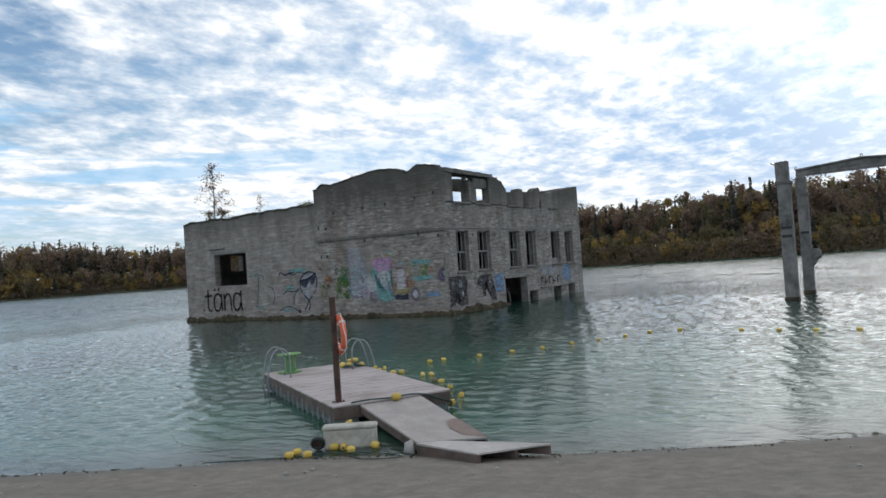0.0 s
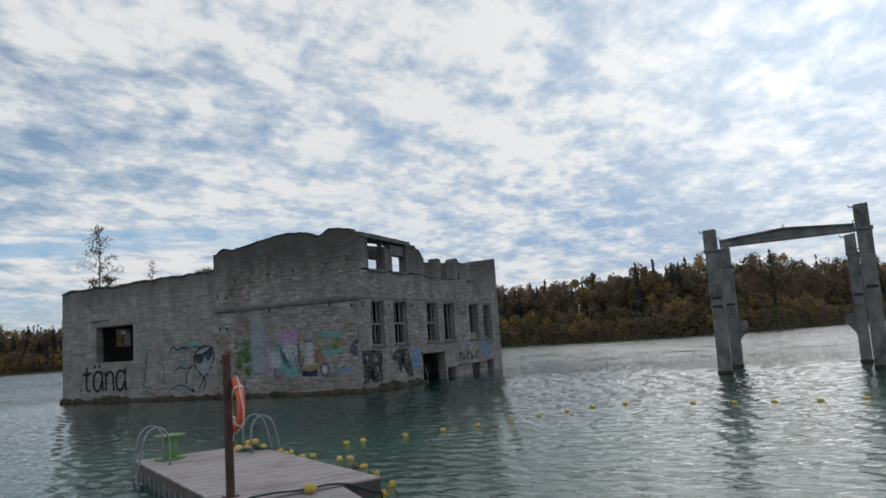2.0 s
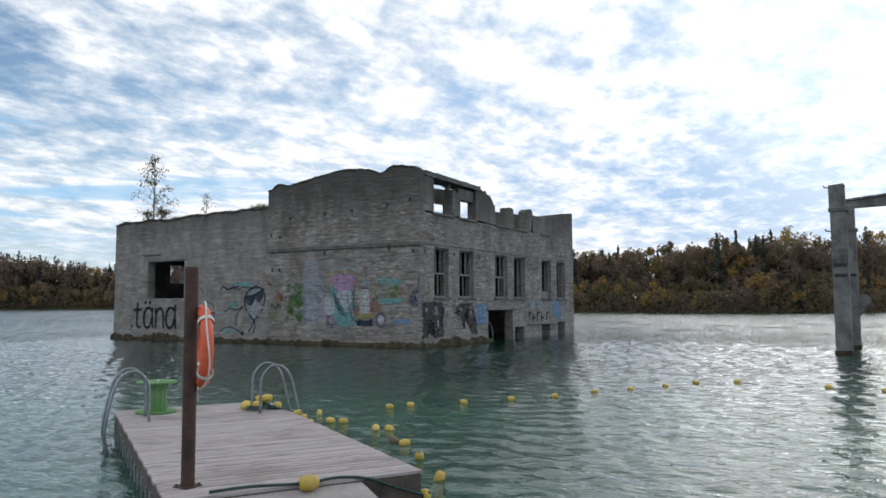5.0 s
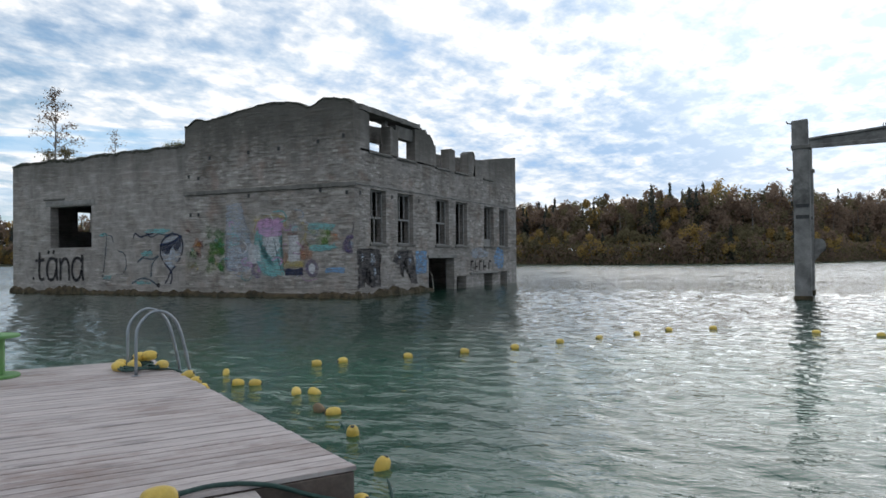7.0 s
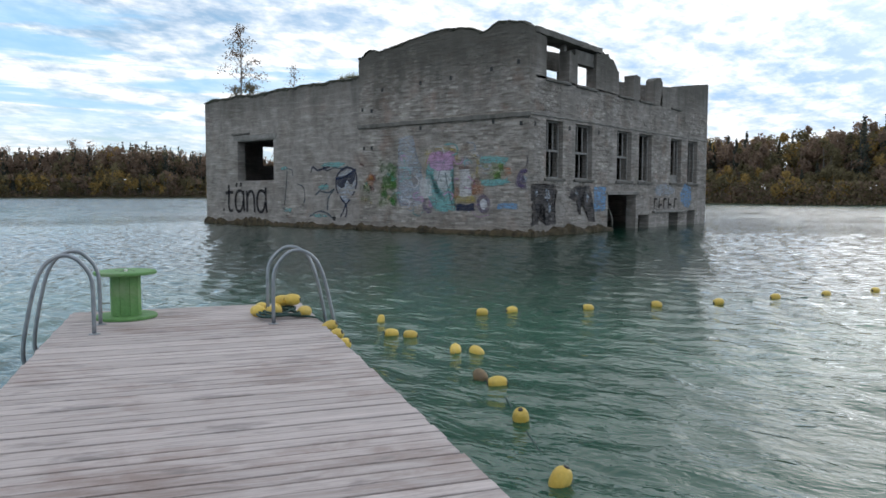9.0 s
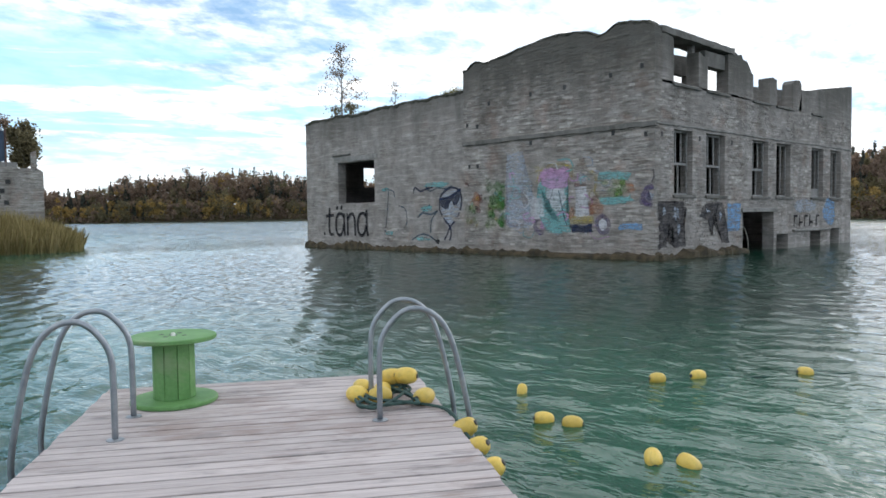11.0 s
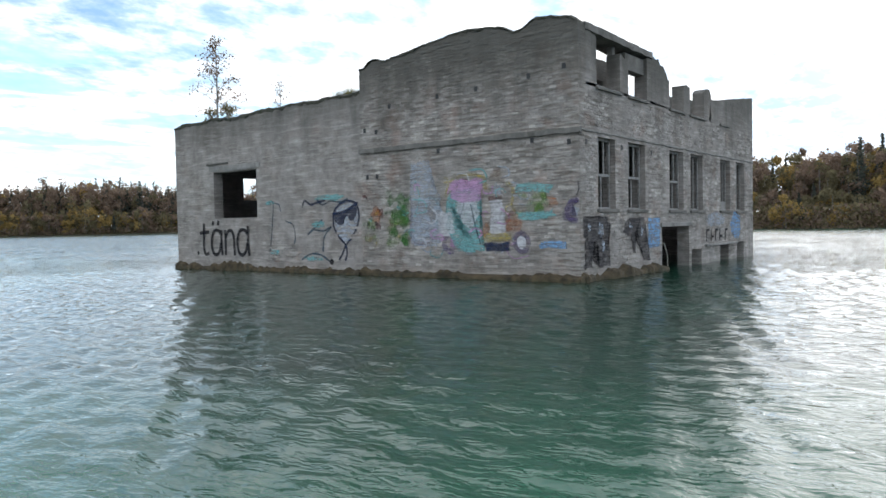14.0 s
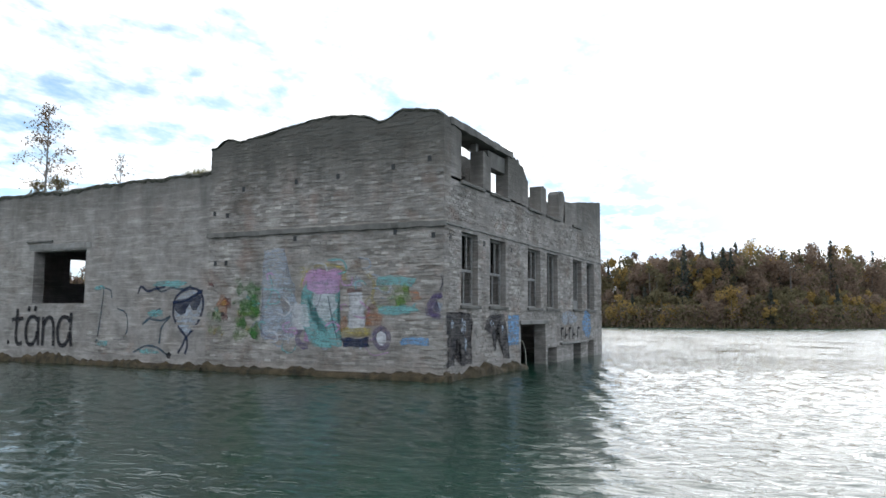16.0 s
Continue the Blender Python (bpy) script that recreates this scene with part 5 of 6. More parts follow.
for k in range(90):
    a = 2 * math.pi * k / 90
    rag = noise.noise((math.cos(a) * 1.4, math.sin(a) * 1.4, 3.0)) * 0.10 + noise.noise((math.cos(a) * 5, math.sin(a) * 5, 7.0)) * 0.05
    u = 0.95 + (0.27 + rag) * math.cos(a)
    v = 0.80 + (0.20 + min(rag, 0.0) * 0.6) * math.sin(a)
    u = min(u, 0.995)
    p = lerp(lerp(R_A, R_B, u), lerp(R_C, R_D, u), v) + Vector((0, 0, 0.004))
    wet.append(bm.verts.new(p))
bm.faces.new(wet)
bmesh.ops.triangulate(bm, faces=bm.faces[:])
part("wet_patch", bm, M_WETPLY, gangway, "wet red-brown patch")

landing = thing("landing", "low plank landing on the sand below the gangway", "landing")
N_A, N_B, N_C, N_D = Vector((15.74, -25.37, 0.185)), Vector((17.02, -25.74, 0.225)), Vector((17.70, -24.86, 0.205)), Vector((16.05, -25.02, 0.16))
for k, (t0, t1) in enumerate(((0.0, 0.80), (0.806, 0.868), (0.874, 0.934), (0.940, 1.0))):
    part("sheet" if k == 0 else "plank", slab(bmesh.new(), [lerp(N_A, N_B, t0), lerp(N_A, N_B, t1), lerp(N_D, N_C, t1), lerp(N_D, N_C, t0)], 0.03), M_PALE, landing)
for t0 in (0.0, 0.5, 0.95):
    e0, e1 = lerp(N_A, N_D, t0), lerp(N_B, N_C, t0)
    w = (N_D - N_A).normalized() * 0.045
    d = Vector((0, 0, 0.032))
    part("bearer", slab(bmesh.new(), [e0 - d, e1 - d, e1 + w - d, e0 + w - d], 0.16 if t0 == 0 else 0.12), M_FASCIA, landing)


# ---- floats on their lines ----
def buoy_mesh():
    bm = bmesh.new()
    prof = []
    for k in range(15):
        a = -math.pi / 2 + math.pi * k / 14
        prof.append((0.012 + 0.054 * max(0.0, math.cos(a)) ** 0.75, 0.088 * math.sin(a)))
    lathe(bm, prof, 18)
    return bm


FLOAT = None


def float_buoy(p, yaw=0.0, tilt=90.0, mat=None, label="yellow plastic float on the swimming line", size=1.0):
    size *= 0.92
    global FLOAT
    m = Matrix.Translation(p) @ Matrix.Rotation(radians(yaw), 4, "Z") @ Matrix.Rotation(radians(tilt), 4, "Y") @ Matrix.Diagonal((size, size, size, 1))
    if FLOAT is None:
        e = thing("float_buoy", label, "float", "yellow line floats", Matrix())
        part("body", buoy_mesh(), M_YELLOW, e, smooth=True)
        for s in (-1, 1):
            part("eye_collar", lathe(bmesh.new(), [(0.02, 0.080 * s), (0.021, 0.088 * s), (0.017, 0.096 * s), (0.008, 0.096 * s)], 12), M_BLACK, e, "dark rope eye")
        e.scale = (size, size, size)
        e.matrix_world = m
        FLOAT = e
        return e
    e = copy_thing(FLOAT, Matrix())
    e.matrix_basis = m
    e["label"] = label
    if mat is not None:
        body = [c for c in e.children if c.name.startswith("body")][0]
        body.data = body.data.copy()
        body.data.materials[0] = mat
    return e


NEAR_LINE = [(9.35, -17.89), (10.11, -18.50), (10.35, -18.44), (11.25, -18.75), (11.47, -18.68), (12.11, -19.48), (12.35, -19.56), (13.06, -20.28), (13.87, -21.11)]
FAR_LINE = [(9.98, -16.57), (10.20, -16.17), (10.91, -15.30), (11.52, -14.37), (12.12, -13.5), (12.62, -12.38), (13.15, -11.46), (13.68, -10.42), (14.15, -9.3), (15.0, -8.65), (17.05, -8.9), (18.2, -9.05), (19.26, -9.13), (20.42, -9.08), (21.54, -8.89), (23.2, -8.6), (25.0, -8.2)]
rnd = random.Random(7)
for k, (x, y) in enumerate(NEAR_LINE):
    brown = k == 5
    float_buoy((x, y, 0.022), rnd.uniform(0, 360), 90 + rnd.uniform(-25, 25) if k not in (0, 7, 8) else 25, M_BROWN if brown else None, "brown fouled float on the swimming line" if brown else "yellow plastic float on the swimming line", 0.8 if k == 0 else 1.0)
for k, (x, y) in enumerate(FAR_LINE):
    yaw = math.degrees(math.atan2(FAR_LINE[min(k + 1, 16)][1] - FAR_LINE[max(k - 1, 0)][1], FAR_LINE[min(k + 1, 16)][0] - FAR_LINE[max(k - 1, 0)][0]))
    float_buoy((x, y, 0.02), yaw + rnd.uniform(-12, 12), 90 + rnd.uniform(-8, 8))
# heaped at the ladder's foot and hung along the edge
for x, y, dz, yaw in ((5.10, 1.80, 0.06, 10), (5.02, 1.95, 0.06, 60), (5.17, 1.98, 0.06, 120), (5.28, 2.06, 0.13, 70), (5.20, 2.16, 0.15, 35), (5.30, 1.86, 0.06, 0), (4.92, 2.24, 0.06, 100), (5.40, 2.14, 0.06, 150)):
    float_buoy(deck(x, y, TOP + dz - 0.005), yaw, 90, None, "yellow float heaped with rope on the deck")
for x, y, z, yaw in ((4.36, 2.39, 0.36, 30), (4.06, 2.39, 0.33, 20), (3.80, 2.40, 0.29, 40), (0.12, 2.42, 0.10, 0)):
    float_buoy(deck(x, y, z), yaw, 60, None, "yellow float hung against the pontoon side")
float_buoy(deck(-0.10, 1.18, TOP + 0.035), 60, 90, None, "yellow float lying across the deck edge", 1.15)
# floats on the sand round the concrete block
for x, y, yaw in ((13.96, -26.27, 20), (13.93, -26.08, 70), (14.21, -26.13, 200), (14.29, -25.62, 40), (14.45, -25.57, 120), (14.68, -25.68, 80), (14.88, -25.32, 10)):
    x, y = x - 0.05, y + 0.11
    z = float(ground_height(np.array([x]), np.array([y]))[0])
    float_buoy((x, y, max(z, 0.0) + 0.05), yaw, 90, None, "yellow float lying on the wet sand", 0.94)
float_buoy((13.50, -24.28, 0.10), 30, 60, None, "yellow float hung against the pontoon side")


def rope(name, pts, label, r=0.011, mat=None):
    ob = part(name, tube(bmesh.new(), smooth_path(pts, 6), r, 6), mat or M_ROPE, None, smooth=True)
    return tagged(ob, label, "rope")


rope("float_line", [(x, y, -0.012) for x, y in NEAR_LINE[1:]] + [(14.3, -21.7, -0.03), (14.35, -22.0, -0.3)], "dark green line of the near floats on the water", 0.009)
rope("float_line", [(x, y, -0.010) for x, y in FAR_LINE], "dark green line of the far floats on the water", 0.009)
rope("mooring_rope", [deck(0.05, 0.35, TOP + 0.02), deck(0.03, 0.7, TOP + 0.03), deck(-0.04, 1.15, TOP + 0.02), deck(0.03, 1.5, TOP + 0.02), deck(-0.03, 1.78, TOP - 0.01), deck(-0.035, 2.05, 0.26), deck(-0.035, 2.3, 0.17), deck(0.06, 2.38, 0.12), deck(0.1, 2.39, 0.02)], "dark green rope lying along the pontoon edge", 0.014)
rope("edge_rope", [deck(4.95, 2.1, TOP + 0.02), deck(4.70, 2.34, TOP + 0.02), deck(4.36, 2.38, 0.35), deck(4.06, 2.39, 0.33), deck(3.8, 2.40, 0.29), deck(3.6, 2.39, 0.15), deck(3.5, 2.39, -0.05)], "dark green rope carrying floats along the pontoon side", 0.012)
rope("heaped_rope", [deck(5.0 + 0.22 * math.cos(a * 1.3) + 0.05 * math.sin(3 * a), 1.98 + 0.2 * math.sin(a), TOP + 0.03 + 0.008 * (a % 5)) for a in np.arange(0, 24, 0.7)], "dark green rope heaped among the floats", 0.012)
sand = lambda x, y, up=0.012: (x, y, max(float(ground_height(np.array([x]), np.array([y]))[0]), 0.0) + up)
rope("rope_loop", [sand(x, y, 0.02) for x, y in ((14.70, -25.66), (14.92, -25.86), (15.25, -26.0), (15.55, -25.88), (15.66, -25.66), (15.45, -25.52), (15.1, -25.5), (14.85, -25.56), (14.45, -25.72), (14.15, -25.95), (13.9, -26.2), (13.3, -26.55), (12.8, -26.85))], "grey-green rope lying in a loop on the sand", 0.008)

# concrete block, wheel and stone at the water's edge
block = part("concrete_block", bmesh.new(), M_BLOCK, None)
bm = bmesh.new()
box(bm, (-0.42, -0.11, -0.06), (0.42, 0.11, 0.24), 0.03)
box(bm, (-0.44, -0.125, 0.235), (0.44, 0.125, 0.31), 0.035)
bm.to_mesh(block.data)
bm.free()
block.matrix_world = Matrix.Translation((14.36, -25.24, 0.05)) @ Matrix.Rotation(math.atan2(0.45, 0.72), 4, "Z")
tagged(block, "pale concrete block standing upright at the water's edge", "block")
wheel = thing("rubber_wheel", "small black rubber wheel lying against the sand", "wheel", m=Matrix.Translation((14.00, -25.62, 0.115)) @ Matrix.Rotation(radians(35), 4, "Z") @ Matrix.Rotation(radians(20), 4, "X"))
part("tyre", ring(bmesh.new(), 0.082, 0.034, 0.045, Matrix(), 28, 10), M_BLACK, wheel, smooth=True)
part("hub", lathe(bmesh.new(), [(0.052, -0.02), (0.056, 0.0), (0.052, 0.02), (0.02, 0.024)], 16, Matrix.Rotation(radians(90), 4, "X")), M_RUST, wheel, "rusty hub")


def stone(p, s, seed, label):
    bm = bmesh.new()
    bmesh.ops.create_icosphere(bm, subdivisions=3, radius=1.0)
    for v in bm.verts:
        v.co *= 1 + 0.35 * noise.noise(v.co * 1.3 + Vector((seed, 0, 0)))
        v.co = Vector((v.co.x * s[0], v.co.y * s[1], v.co.z * s[2]))
    ob = part("stone", bm, M_ROCK, None, smooth=True)
    ob.location = p
    return tagged(ob, label, "stone", "stones on the beach")


stone(sand(15.52, -25.24, 0.06), (0.10, 0.08, 0.12), 3.0, "grey stone set beside the foot of the gangway")
rnd = random.Random(11)
for k in range(26):
    x = rnd.uniform(9.5, 21.5)
    y = np.interp(x, [10, 13.8, 17.75, 21.6], [-28.5, -26.2, -24.65, -22.2]) - rnd.uniform(0.05, 2.6)
    s = rnd.uniform(0.015, 0.04)
    stone(sand(float(x), float(y), s * 0.3), (s, s * 0.8, s * 0.6), k * 1.7, "small grey stone on the sand")


# ---- concrete columns and roof beam standing in the lake ----
def column(x, y, h, w, corbel, yaw, holes, label):
    c = thing("concrete_column", label, "column", "columns in the lake", Matrix.Translation((x, y, 0)) @ Matrix.Rotation(radians(yaw), 4, "Z"))
    bm = bmesh.new()
    a = w / 2
    box(bm, (-a, -a, -3.0), (a, a, h * 0.84), 0.04)
    box(bm, (-a - 0.03, -a * 0.9, h * 0.84), (a * 0.86, a * 0.9, h), 0.03)
    long_edges = [e for e in bm.edges if abs(e.verts[0].co.z - e.verts[1].co.z) > 0.8]
    bmesh.ops.subdivide_edges(bm, edges=long_edges, cuts=22, use_grid_fill=True)
    for v in bm.verts:
        q = noise.noise(Vector((x + v.co.x * 4, v.co.y * 4, v.co.z * 2.6)))
        chip = 1 - 0.10 * max(0.0, q - 0.12) - 0.03 * abs(q)
        v.co.x *= chip
        v.co.y *= chip
        if v.co.z > h - 0.06:
            v.co.z += 0.10 * noise.noise(Vector((v.co.x * 5 + x, v.co.y * 5, 1.0)))
    part("shaft", bm, M_COLUMN, c, "weathered grey concrete shaft")
    # slots are not cut in: a black block paints their shade
    for z in holes:
        bm = bmesh.new()
        box(bm, (-a * 0.72, -a - 0.012, z), (a * 0.85, -a + 0.02, z + 0.13))
        part("slot", bm, M_BLACK, c, "slot with its shade as a black block")
    bm = bmesh.new()
    box(bm, (-a - 0.05, -a - 0.05, h * 0.835), (a + 0.05, a + 0.05, h * 0.855), 0.01)
    part("band", bm, M_SLAB, c, "dark steel band")
    bm = bmesh.new()
    box(bm, (-a - 0.03, -a - 0.03, -0.5), (a + 0.03, a + 0.03, 0.14), 0.02)
    part("stained_foot", bm, M_ALGAE, c, "dark wet foot at the waterline")
    if corbel:
        s = corbel
        prof = [(0, 1.35), (0.30, 1.75), (0.42, 1.80), (0.42, 2.12), (0.30, 2.3), (0, 2.3)]
        bm = bmesh.new()
        f = [bm.verts.new((s * (a + q), -a * 0.8, z)) for q, z in prof]
        b = [bm.verts.new((s * (a + q), a * 0.8, z)) for q, z in prof]
        bm.faces.new(f)
        bm.faces.new(b[::-1])
        for k in range(6):
            bm.faces.new((f[k], b[k], b[(k + 1) % 6], f[(k + 1) % 6]))
        part("corbel", bm, M_COLUMN, c)
    for z in (h * 0.98, h * 0.72):
        part("anchor_bar", tube(bmesh.new(), [(-a, -0.1, z), (-a - 0.16, -0.12, z + 0.02), (-a - 0.2, -0.12, z + 0.1)], 0.025, 6), M_RUST, c)
    return c


column(16.80, 4.05, 6.58, 0.56, None, -3, (2.95, 3.35), "tall weathered concrete column standing in the lake")
column(16.98, 8.75, 6.1, 0.50, 1, -3, (3.1,), "concrete column with a corbel, carrying one end of the beam")
column(22.67, 8.10, 6.05, 0.50, -1, -3, (3.1,), "concrete column with a corbel, carrying the other end of the beam")
column(22.95, 3.70, 6.9, 0.58, None, -3, (3.3,), "taller concrete column with a broken top standing in the lake")
beam = thing("roof_beam", "pitched concrete roof beam bridging two columns in the lake", "beam")
bm = bmesh.new()
sec = []
for t in np.linspace(0, 1, 17):
    x, y = 16.75 + 6.15 * t, 8.75 - 0.65 * t
    lo = 6.12 + 0.02 * t
    rise = 0.40 + (0.24 * t / 0.5 if t < 0.5 else 0.24 * (1 - t) / 0.5)
    sec.append([bm.verts.new((x + dx, y + dy, z)) for dx, dy, z in ((0, -0.14, lo), (0, 0.14, lo), (0, 0.14, lo + 0.12), (0, 0.09, lo + 0.16), (0, 0.09, lo + rise - 0.12), (0, 0.17, lo + rise - 0.08), (0, 0.17, lo + rise), (0, -0.17, lo + rise), (0, -0.17, lo + rise - 0.08), (0, -0.09, lo + rise - 0.12), (0, -0.09, lo + 0.16), (0, -0.14, lo + 0.12))])
for a, b in zip(sec, sec[1:]):
    for k in range(12):
        bm.faces.new((a[k], a[(k + 1) % 12], b[(k + 1) % 12], b[k]))
bm.faces.new(sec[0][::-1])
bm.faces.new(sec[-1])
part("web", bm, M_COLUMN, beam)
for t in (0.0, 0.5, 1.0):
    x, y, z = 16.75 + 6.15 * t, 8.75 - 0.65 * t, 6.12 + 0.02 * t + (0.64 if t == 0.5 else 0.40)
    part("lifting_eye", tube(bmesh.new(), [(x - 0.05, y, z - 0.02), (x - 0.04, y, z + 0.14), (x + 0.04, y, z + 0.14), (x + 0.05, y, z - 0.02)], 0.02, 6), M_RUST, beam)


# ---- plants ----
def scatter_quads(centres, sizes, rng, flat=0.0, stretch=1.0):
    """Small leaf faces, each turned its own way."""
    n = len(centres)
    a = rng.normal(size=(n, 3))
    a[:, 2] *= 1 - flat
    a /= np.linalg.norm(a, axis=1, keepdims=True)
    b = np.cross(a, rng.normal(size=(n, 3)))
    b /= np.linalg.norm(b, axis=1, keepdims=True)
    s = np.asarray(sizes)[:, None]
    a, b = a * s * 0.5 * stretch, b * s * 0.5
    v = np.stack([centres - a - b * 0.6, centres + a * 0.2 - b, centres + a + b * 0.5, centres - a * 0.3 + b], 1).reshape(-1, 3)
    return v, np.arange(4 * n).reshape(-1, 4)


class Heap:
    """Gathers faces of one material into one mesh."""

    def __init__(self):
        self.v, self.f, self.n = [], [], 0

    def add(self, v, f):
        self.v.append(v)
        self.f.append(f + self.n)
        self.n += len(v)

    def build(self, name, mat, parent=None):
        ob = mesh_object(name, np.concatenate(self.v).tolist(), np.concatenate(self.f).tolist(), mat)
        ob.parent = parent
        return ob


def trunk_faces(p, h, r, rng, lean=0.03, seg=5):
    zs = np.linspace(0, 1, 5)
    d = rng.normal(size=2) * lean * h
    ang = np.linspace(0, 2 * np.pi, seg, endpoint=False)
    v = np.concatenate([np.stack([p[0] + d[0] * z * z + r * (1 - 0.85 * z) * np.cos(ang), p[1] + d[1] * z * z + r * (1 - 0.85 * z) * np.sin(ang), np.full(seg, p[2] + h * z)], 1) for z in zs])
    f = np.array([(i * seg + k, i * seg + (k + 1) % seg, (i + 1) * seg + (k + 1) % seg, (i + 1) * seg + k) for i in range(4) for k in range(seg)])
    return v, f


def crown_points(kind, p, h, w, n, rng):
    if kind == "spruce":
        t = rng.random(n) ** 0.7
        z = 0.10 + 0.9 * (1 - t)
        rad = w * (t * 0.95 + 0.05) * np.sqrt(rng.random(n)) * (0.75 + 0.35 * np.sin(z * 34))
        a = rng.random(n) * 2 * np.pi
        return np.stack([p[0] + rad * np.cos(a), p[1] + rad * np.sin(a), p[2] + h * z], 1)
    # lobes carried on limbs
    k = rng.integers(6, 11)
    lobes = np.stack([rng.normal(size=k) * w * 0.42, rng.normal(size=k) * w * 0.42, rng.uniform(0.32 if kind != "bush" else 0.15, 0.92, k)], 1)
    size = rng.uniform(0.25, 0.48, k) * w * (1.15 - 0.5 * lobes[:, 2])
    pick = rng.integers(0, k, n)
    d = rng.normal(size=(n, 3))
    d /= np.linalg.norm(d, axis=1, keepdims=True)
    r = rng.random(n)[:, None] ** 0.45
    q = d * r * size[pick][:, None]
    return np.stack([p[0] + lobes[pick, 0] + q[:, 0], p[1] + lobes[pick, 1] + q[:, 1], p[2] + h * lobes[pick, 2] + q[:, 2] * 1.25], 1)


def woods(name, label, line, depth, count, profile, leaf, per_tree, mix, seed, floor_h):
    """A far wood along a shore line: trunks and clumps of leaves, joined."""
    rng = np.random.default_rng(seed)
    heaps = {k: Heap() for k in ("spruce", "brown", "gold", "olive", "trunk")}
    P = np.array([(p.x, p.y) for p in smooth_path([(x, y, 0) for x, y in line], 8)])
    L = np.r_[0, np.cumsum(np.hypot(*np.diff(P, axis=0).T))]
    for i in range(count):
        s = rng.random() * L[-1]
        x, y = np.interp(s, L, P[:, 0]), np.interp(s, L, P[:, 1])
        k = min(np.searchsorted(L, s), len(L) - 1)
        t = (P[k] - P[k - 1]) / max(np.hypot(*(P[k] - P[k - 1])), 1e-6)
        back = rng.random() ** 1.2
        n = np.array([-t[1], t[0]])
        x, y = np.array([x, y]) + n * (2 + back * depth)
        z = float(ground_height(np.array([x]), np.array([y]))[0])
        r = rng.random()
        kind = "spruce" if r < mix[0] else "brown" if r < mix[1] else "olive" if r < mix[2] else "gold"
        big = back > 0.25
        height = profile(s) * (1 + 0.05 * math.sin(s * 0.13) + 0.05 * math.sin(s * 0.41))
        h = height * (rng.uniform(0.70, 1.0) + 0.10 * (rng.random() < 0.04) if big else rng.uniform(0.22, 0.5))
        if not big and kind in ("spruce", "brown") and rng.random() < 0.6:
            kind = "gold" if rng.random() < 0.5 else "olive"
        w = h * (0.17 if kind == "spruce" else rng.uniform(0.24, 0.38) if big else rng.uniform(0.35, 0.55))
        shape = "spruce" if kind == "spruce" else "tree" if big else "bush"
        num = int(per_tree * (1.1 if big else 0.8))
        c = crown_points(shape, (x, y, z), h, w, num, rng)
        heaps[kind].add(*scatter_quads(c, rng.uniform(0.6, 1.3, num) * leaf, rng))
        heaps["trunk"].add(*trunk_faces((x, y, z - 0.3), h * 0.78, h * 0.011 + 0.05, rng))
    # undergrowth along the water
    num = int(L[-1] * floor_h[1])
    s = rng.random(num) * L[-1]
    x, y = np.interp(s, L, P[:, 0]), np.interp(s, L, P[:, 1])
    k = np.clip(np.searchsorted(L, s), 1, len(L) - 1)
    t = (P[k] - P[k - 1]) / np.hypot(*(P[k] - P[k - 1]).T)[:, None]
    off = 0.5 + rng.random(num) * 9
    c = np.stack([x - t[:, 1] * off, y + t[:, 0] * off, rng.random(num) ** 1.6 * floor_h[0] + 0.1], 1)
    heaps["olive"].add(*scatter_quads(c[::2], rng.uniform(0.6, 1.4, len(c[::2])) * leaf, rng))
    heaps["brown"].add(*scatter_quads(c[1::2], rng.uniform(0.6, 1.4, len(c[1::2])) * leaf, rng))
    top = new(name)
    tagged(top, label, "woods", kind="stuff")
    for k, mat in (("spruce", L_SPRUCE), ("brown", L_BROWN), ("gold", L_GOLD), ("olive", L_OLIVE), ("trunk", M_BARK)):
        if heaps[k].v:
            tagged(heaps[k].build("foliage" if k != "trunk" else "trunks", mat, top), kind="stuff")


NEAR_SHORE = [(110, 200), (75, 207), (36, 170), (14, 130), (-10, 119), (-40, 124), (-70, 137), (-110, 165)]
woods("far_woods", "mixed autumn wood of dark spruce and golden birch along the far shore", NEAR_SHORE[::-1], 30, 880, along([(0, 14.2), (112, 14.6), (138, 15.6), (155, 16.4), (184, 15.4), (240, 17.0), (275, 17.5)]), 0.43, 700, (0.15, 0.70, 0.87), 5, (4.2, 240))
woods("distant_woods", "dark autumn wood along the distant shore", [(-420, 20), (-402, 110), (-347, 207), (-262, 252), (-150, 187), (-105, 166)], 45, 1700, along([(0, 13), (70, 17), (100, 22), (140, 29), (172, 32.5), (192, 28), (205, 24), (300, 25), (400, 24), (430, 20), (480, 16)]), 0.95, 280, (0.30, 0.88, 0.97), 9, (4.0, 50))


